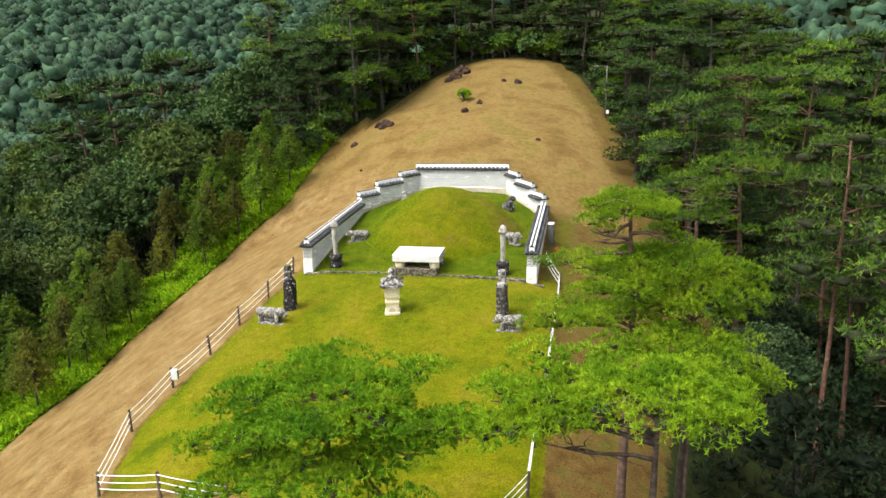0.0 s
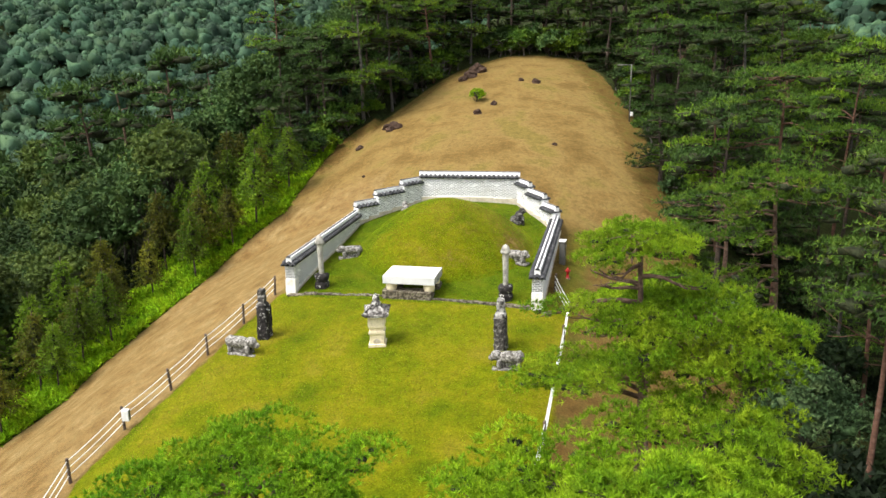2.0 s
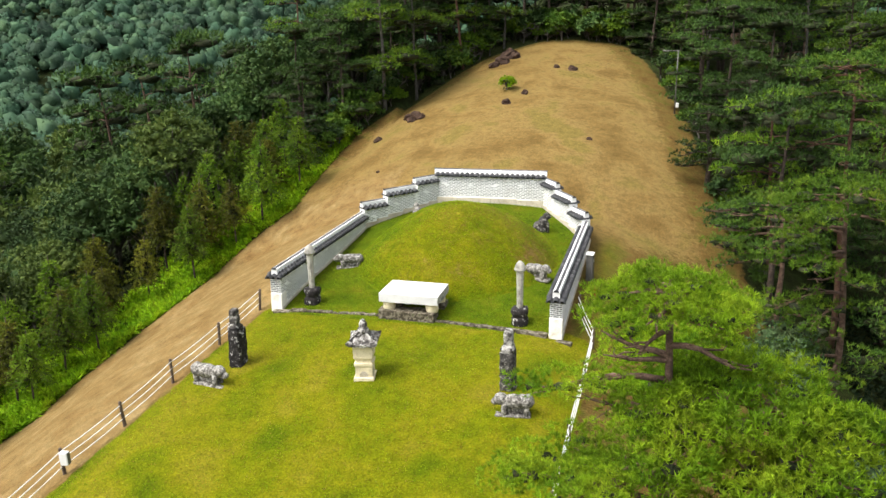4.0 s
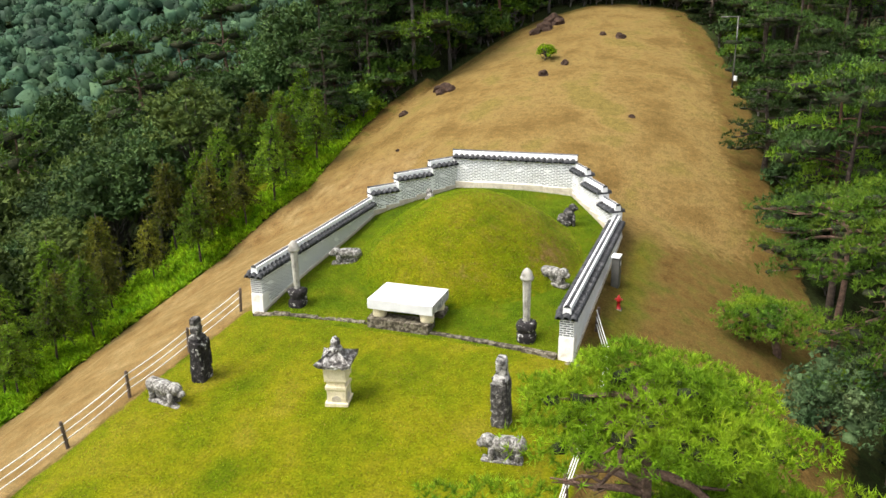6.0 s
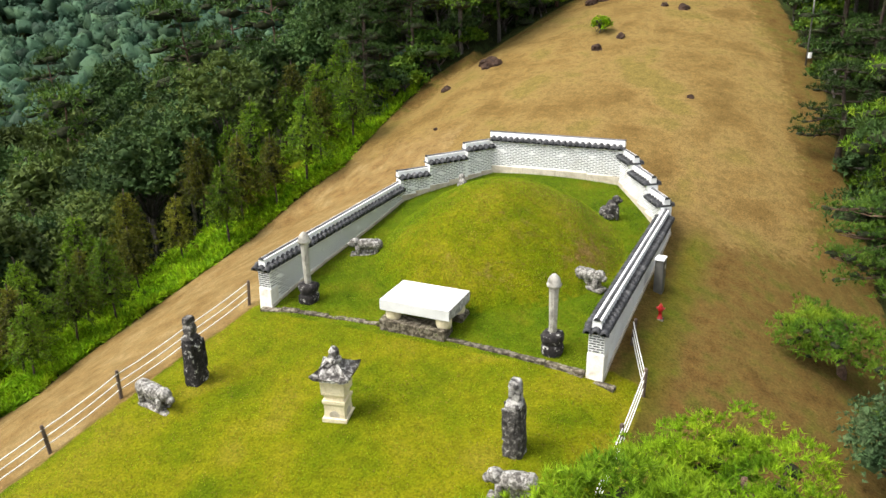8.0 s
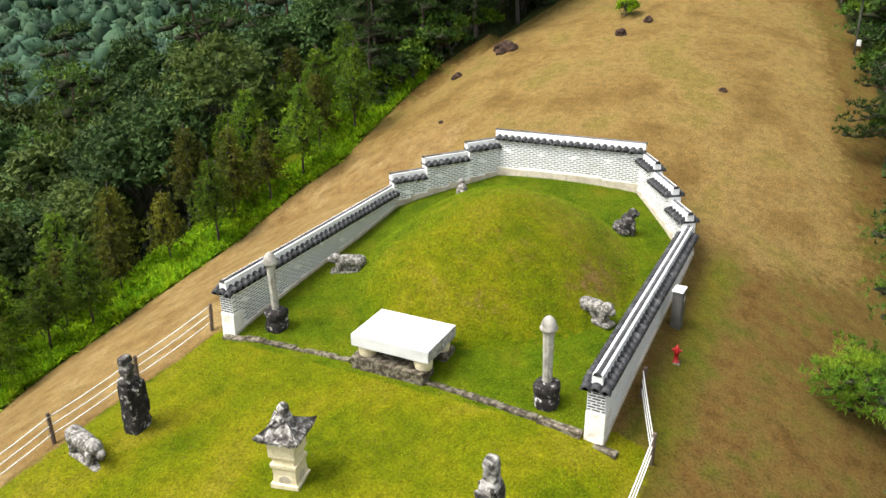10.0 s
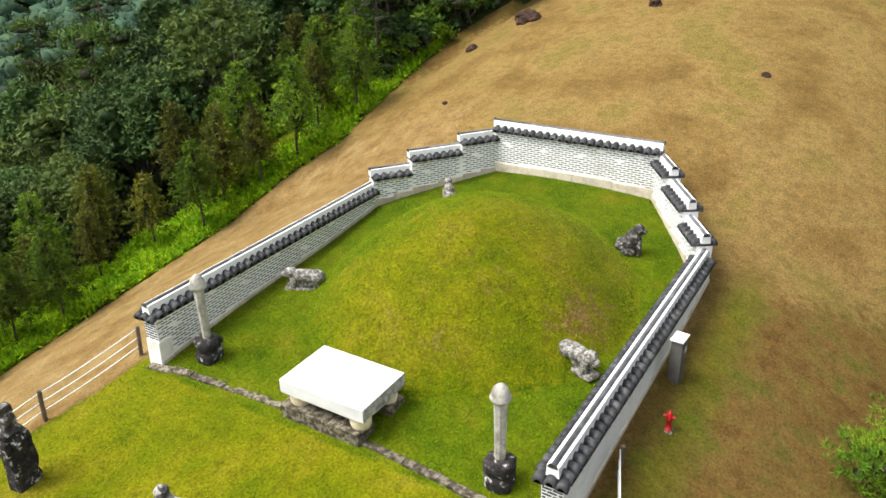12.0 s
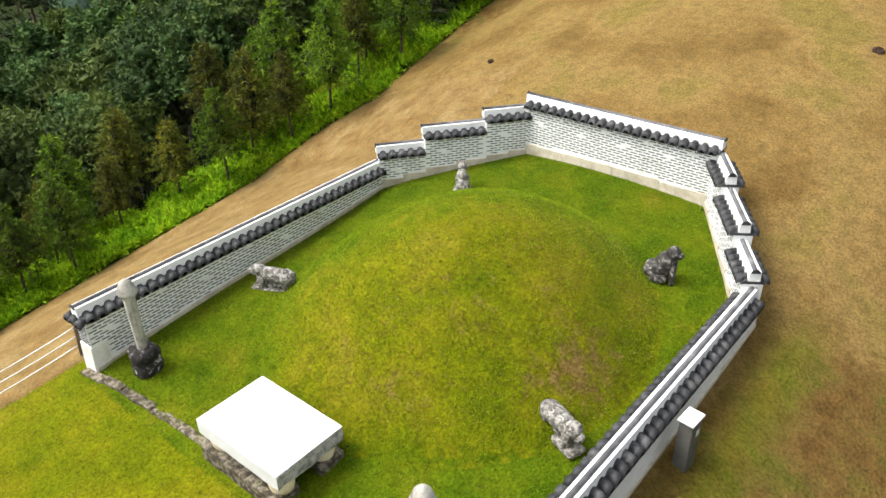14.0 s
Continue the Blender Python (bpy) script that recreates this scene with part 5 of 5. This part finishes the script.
NEEDLE = (0.30, 0.036, 4)
PINES = [make_pine(30 + i, 10.5, 3.2, 0.42 + 0.06 * (i % 3), 3, 6, 0.34, 0.36, 17, NEEDLE, (PINE_DARK, PINE_MID, PINE_LEAF, PINE_LEAF, PINE_DARK)[i], (DARK_BARK, GREY_BARK, RED_BARK, GREY_BARK, DARK_BARK)[i], 0.04) for i in range(5)]
EDGES = [make_pine(36 + i, 8.6, 2.7, 0.08, 6, 5, 0.33, 0.36, 14, NEEDLE, (PINE_DARK, PINE_MID, PINE_DARK)[i], DARK_BARK, 0.03, 0.4, 1.0, 1, 0.3) for i in range(3)]
TALLS = [make_pine(40 + i, 16.0, 4.0, 0.55 + 0.05 * (i % 3), 3, 6, 0.33, 0.36, 16, NEEDLE, (PINE_MID, PINE_LEAF, PINE_DARK, PINE_LEAF)[i], (RED_BARK, DARK_BARK, GREY_BARK)[i % 3], 0.03, 0.6, 0.7, 3) for i in range(4)]
LOWPINES = [make_pine(46 + i, 12.0, 3.4, 0.36, 4, 5, 0.36, 0.42, 6, (0.5, 0.08, 4), (PINE_DARK, PINE_MID)[i % 2], PINE_BARK, 0.04) for i in range(3)]
CONES = [make_conifer(50 + i, 6.6, 2.5, 13, (0.28, 0.04, 4), (CONIFER, CONIFER_BROWN, CONIFER)[i % 3], DARK_BARK, 0.32 + 0.06 * (i % 2)) for i in range(5)]
BROADS = [make_broad(60 + i, 8.0, 2.5, 34, 19, (0.25, 0.092, 3), (BROAD, BROAD_OLIVE, BROAD)[i], GREY_BARK) for i in range(3)]
LOWBROADS = [make_broad(65 + i, 8.5, 2.7, 22, 10, (0.48, 0.15, 3), (BROAD, BROAD_OLIVE)[i], GREY_BARK) for i in range(2)]
LOWS = [make_broad(90 + i, 1.9, 1.0, 14, 42, (0.23, 0.078, 3), (BROAD, PINE_MID, CONIFER, SHADE)[i], GREY_BARK) for i in range(4)]
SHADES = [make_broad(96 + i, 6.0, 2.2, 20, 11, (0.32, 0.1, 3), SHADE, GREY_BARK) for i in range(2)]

rng = random.Random(21)
taken = [(14, -16.6, 3), (11, -17, 3), (13.6, 25, 3), (16.2, 29.4, 3), (20.6, 15.5, 4.5), (18.2, 3, 4.5), (16.6, 9, 4.5), (15.7, 1.6, 3.5)]


def free(x, y, gap):
    if any((x - a) ** 2 + (y - b) ** 2 < (gap + g) ** 2 / 4 for a, b, g in taken):
        return False
    taken.append((x, y, gap))
    return True


def wood(count, region, kinds, group, gap, sizes, tries=40):
    """Scatters trees of the given kinds through a region (a function of x, y)."""
    made = 0
    for _ in range(count * tries):
        if made >= count:
            break
        x, y = region()
        if x is None or not free(x, y, gap):
            continue
        made += 1
        s = rng.uniform(*sizes)
        kind = rng.choice(kinds)
        if kind in ("pine", "tall", "lowpine", "edge"):
            plant("pine_tree", rng.choice({"pine": PINES, "tall": TALLS, "lowpine": LOWPINES, "edge": EDGES}[kind]), x, y, rng.uniform(0, 360), s, "dark green pine in the wood on the slope", "pine tree", group, 0.2, (rng.uniform(-4, 4), rng.uniform(-4, 4)))
        elif kind == "cone":
            plant("conifer", rng.choice(CONES), x, y, rng.uniform(0, 360), s, "young cone-shaped conifer at the wood's edge", "conifer", group, 0.1, (rng.uniform(-3, 3), rng.uniform(-3, 3)))
        else:
            plant("broadleaf_tree", rng.choice(LOWBROADS if kind == "lowbroad" else BROADS), x, y, rng.uniform(0, 360), s, "leafy dull green tree among the pines", "tree", group, 0.2, (rng.uniform(-4, 4), rng.uniform(-4, 4)))


def left_row():
    y = rng.uniform(-3, 25)
    return along(PATH_L, y) - rng.uniform(0.9, 4.2), y


def left_edge():
    y = rng.uniform(-4, 30)
    return along(PATH_L, y) - rng.uniform(4.2, 9.0), y


def left_deep():
    y = rng.uniform(-8, 66)
    return along(PATH_L, y) - rng.uniform(10.5, 38.0), y


def left_top():
    y = rng.uniform(22, 52)
    return along(PATH_L, y) - rng.uniform(0.8, 9.0), y


def crest():
    return rng.uniform(-16, 16), rng.uniform(53.5, 67)


def right_edge():
    y = rng.uniform(12, 54)
    return along(HILL_R, y) + rng.uniform(0.6, 9.0), y


def right_deep():
    y = rng.uniform(-14, 60)
    x = along(HILL_R, y) + rng.uniform(1.5, 22.0)
    return (None, None) if y < 9 and x < 27 else (x, y)


def right_far():
    y = rng.uniform(-22, 90)
    return rng.uniform(38, 66), y


def right_back():
    return rng.uniform(8, 62), rng.uniform(62, 104)


def left_far():
    y = rng.uniform(-4, 100)
    return along(PATH_L, y) - rng.uniform(28.0, 98.0), y


wood(16, left_row, ("cone",), "young trees beside the track", 2.0, (0.72, 1.0))
wood(13, left_edge, ("cone",), "young trees beside the track", 2.5, (0.85, 1.15))
wood(34, left_top, ("edge", "edge", "pine"), "pines beside the hill", 3.3, (0.85, 1.2))
wood(92, left_deep, ("broad",), "wood below the track", 3.9, (1.15, 1.6))
wood(118, left_far, ("lowbroad",) * 5 + ("lowpine",), "wood across the valley side", 5.0, (1.25, 1.8))
wood(34, crest, ("pine", "edge"), "pines on the crest", 3.0, (0.95, 1.25))
wood(24, right_edge, ("edge", "edge", "pine"), "pines at the hill's other edge", 3.4, (0.9, 1.2))
wood(58, right_deep, ("tall", "tall", "pine"), "pine wood on the far slope", 4.2, (0.85, 1.15))
wood(28, right_far, ("lowpine",), "far pines on the slope", 5.0, (1.3, 1.7))
wood(44, right_back, ("lowpine", "pine"), "pine wood beyond the crest", 4.6, (1.1, 1.5))
plant("pine_tree", make_pine(81, 18.5, 3.5, 0.62, 4, 6, 0.25, 0.5, 18, NEEDLE, PINE_LEAF, RED_BARK, 0.02, 0.5, 0.8), -26.6, 46.0, 0, 1.0, "tall pine with a bare reddish trunk above the wood", "pine tree", "pines beside the hill", 0.2)
SLENDER = make_pine(44, 16.5, 3.2, 0.68, 4, 5, 0.26, 0.5, 14, NEEDLE, PINE_MID, RED_BARK, 0.03, 0.5, 0.6, 4)
for x, y, s in ((20.5, -5.9, 1.05), (22.1, -4.6, 1.0), (25.5, 1.0, 1.1), (27.5, -5.0, 1.05), (24.0, 6.5, 1.0), (22.6, -10.5, 1.0)):
    plant("pine_tree", SLENDER, x, y, x * 40, s, "tall slender pine with a long bare reddish trunk", "pine tree", "pine wood on the far slope", 0.2)


# small trees whose near-black leaves stand for the shade under the pines
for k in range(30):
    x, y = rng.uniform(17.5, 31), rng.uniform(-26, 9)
    plant("broadleaf_tree", SHADES[k % 2], x, y, rng.uniform(0, 360), rng.uniform(0.6, 1.2), "small tree under the pines, shade put into its leaf colour", "tree", "understorey under the pines", 0.3)


# far woods, as one canopy
def far_woods():
    r = np.random.default_rng(5)
    ball, sides = ball_base(2)
    sides = sides[ball[sides][:, :, 2].mean(1) > -0.35]
    leafs = []
    for a0, a1, d0, d1, n, size, dens, blade in ((-1.15, -0.3, 66, 190, 1300, 2.5, 0.9, 0.7), (-1.15, -0.3, 190, 440, 4600, 2.8, 0.65, 1.05), (-0.3, 0.55, 200, 460, 2000, 3.4, 0.2, 0.9), (-0.9, 0.6, 440, 600, 900, 5.5, 0.08, 1.5)):
        vs, fs, cs, ns, made = [], [], [], [], 0
        while made < n:
            a, d = r.uniform(a0, a1), math.sqrt(r.uniform(d0 * d0, d1 * d1))
            x, y = math.sin(a) * d, math.cos(a) * d
            if -76 < x < 62 and y < 86:
                continue
            w = size * r.uniform(0.7, 1.25)
            shape = np.array((w, w, w * r.uniform(0.8, 1.3)))
            c = np.array((x, y, land(x, y) + w * r.uniform(0.4, 1.3)))
            lobes = 1 + 0.16 * np.sin(ball @ r.normal(0, 3.2, 3) + r.uniform(0, 6)) + 0.12 * np.sin(ball @ r.normal(0, 5.5, 3))
            vs.append(c + ball * (lobes * r.uniform(0.6, 1.15, len(ball)))[:, None] * shape)
            fs.append(sides + made * len(ball))
            way = r.normal(size=(max(3, int(dens * math.pi * w * w)), 3))
            way[:, 2] = np.abs(way[:, 2])
            way /= np.linalg.norm(way, axis=1, keepdims=True)
            cs.append(c + way * shape * 0.98)
            ns.append(way)
            made += 1
        v, f = tufts(np.concatenate(cs), np.concatenate(ns), blade, blade * 0.3, 2, r, 0.3, 0.4)
        leafs.append(quick_mesh("far_woods", np.concatenate(vs + [v]), np.concatenate(fs + [f + made * len(ball)]), FAR_HAZE))
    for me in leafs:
        tagged(new("far_woods", me), "dense forest on distant mountain slopes, bluish haze put into its dark green", "forest", kind="stuff")


far_woods()


# undergrowth and low bushes
def scatter_tufts(name, label, category, spots, length, width, blades, leaf, seed):
    r = np.random.default_rng(seed)
    c = np.array([(x, y, land(x, y) + h) for x, y, h in spots])
    n = np.repeat([(0, 0, 1.0)], len(c), 0)
    v, f = tufts(c, n, length, width, blades, r, 0.5, 0.6)
    tagged(new(name, quick_mesh(name, v, f, leaf)), label, category, kind="stuff")


spots = []
for _ in range(17000):
    y = rng.uniform(-10, 32)
    x = along(PATH_L, y) - 0.15 - rng.random() ** 1.2 * 10
    off = along(PATH_L, y) - x
    if noise.noise((x * 0.35, y * 0.35, 9)) > -0.18 or off < 2.4:
        spots.append((x, y, rng.random() * min(1.0, 0.25 + off * 0.35) * (0.35 + 1.1 * max(0.0, noise.noise((x * 0.5, y * 0.5, 2)) + 0.3))))
scatter_tufts("undergrowth", "bright green weeds and ferns below the track edge", "undergrowth", spots, 0.46, 0.085, 5, UNDER, 3)
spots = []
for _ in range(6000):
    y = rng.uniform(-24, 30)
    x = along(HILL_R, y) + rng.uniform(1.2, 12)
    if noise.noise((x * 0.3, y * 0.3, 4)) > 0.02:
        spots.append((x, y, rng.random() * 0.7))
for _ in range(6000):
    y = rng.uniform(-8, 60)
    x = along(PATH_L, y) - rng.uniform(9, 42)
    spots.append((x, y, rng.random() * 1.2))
scatter_tufts("brushwood", "forest floor brush, its green darkened to stand for tree shade", "undergrowth", spots, 0.42, 0.06, 5, SHADE, 4)


# low growth along the wood's edges
for k in range(115):
    if k < 40:
        y = rng.uniform(28, 50)
        x = along(PATH_L, y) - rng.uniform(0.3, 3.0)
    elif k < 95:
        x, y = rng.uniform(-9, 9), rng.uniform(52.4, 56.0)
    else:
        y = rng.uniform(14, 50)
        x = along(HILL_R, y) + rng.uniform(0.5, 3.0)
    plant("bush", LOWS[k % 3], x, y, rng.uniform(0, 360), rng.uniform(0.9, 1.8), "low leafy bush at the wood's edge", "bush", "bushes along the wood", 0.3)

for x, y, k in ((14.5, -24.0, 0), (16.0, -22.5, 1), (13.4, -26.0, 0), (17.2, -20.5, 3), (15.6, -26.5, 1), (18.5, -17.0, 0), (12.2, -28.5, 3), (17.5, -24.0, 3)):
    plant("bush", LOWS[k], x, y, x * 90, 1.9, "dense green bush on the dark forest floor", "bush", "bushes under the pines", 0.3)

plant("bush", make_broad(70, 1.5, 0.62, 34, 90, (0.13, 0.032, 4), UNDER, GREY_BARK, -0.75), -2.4, 35.2, 0, 1.2, "rounded green bush on the dry hill", "bush", "", 0.25)


# turf on the mound and round it, and looser on the lawn
def turf(count, region, straw, length, width, blades, seed, green=TURF_GREEN, within=lambda x, y: True):
    """Grass blades over a region (x0, x1, y0, y1), green or withered by straw(x, y)."""
    r, sets = random.Random(seed), ([], [])
    while len(sets[0]) + len(sets[1]) < count:
        x, y = r.uniform(*region[:2]), r.uniform(*region[2:])
        if zones(x, y)[0] > 0.7 and within(x, y):
            sets[r.random() < straw(x, y)].append((x, y))
    g = np.random.default_rng(seed)
    for spots, leaf, name, label in zip(sets, (green, TURF_STRAW), ("grass", "withered_grass"), ("short green turf grass", "short withered brown turf grass")):
        c = np.array([(x, y, land_top(x, y) + 0.005) for x, y in spots])
        n = np.array([(land_top(x - 0.1, y) - land_top(x + 0.1, y), land_top(x, y - 0.1) - land_top(x, y + 0.1), 0.2) for x, y in spots])
        n /= np.linalg.norm(n, axis=1, keepdims=True)
        v, f = tufts(c, n, length, width, blades, g, 1.0, 0.8)
        tagged(new(name, quick_mesh(name, v, f, leaf)), label, "grass", kind="stuff")


turf(32000, (-5.2, 6.0, 1.5, 13.2), mound_wear, 0.085, 0.0075, 2, 31, within=lambda x, y: mound_reach(x, y) < 1.0)
turf(17000, (-6.4, 6.5, 0.1, 15.6), lambda x, y: 0.06, 0.08, 0.0075, 2, 33, TURF_LUSH, lambda x, y: mound_reach(x, y) > 0.98)
turf(16000, (-9.4, 8.2, -14.0, 0.1), lambda x, y: 0.3 + 0.5 * noise.noise((x * 0.5, y * 0.5, 3.0)), 0.07, 0.009, 2, 32)
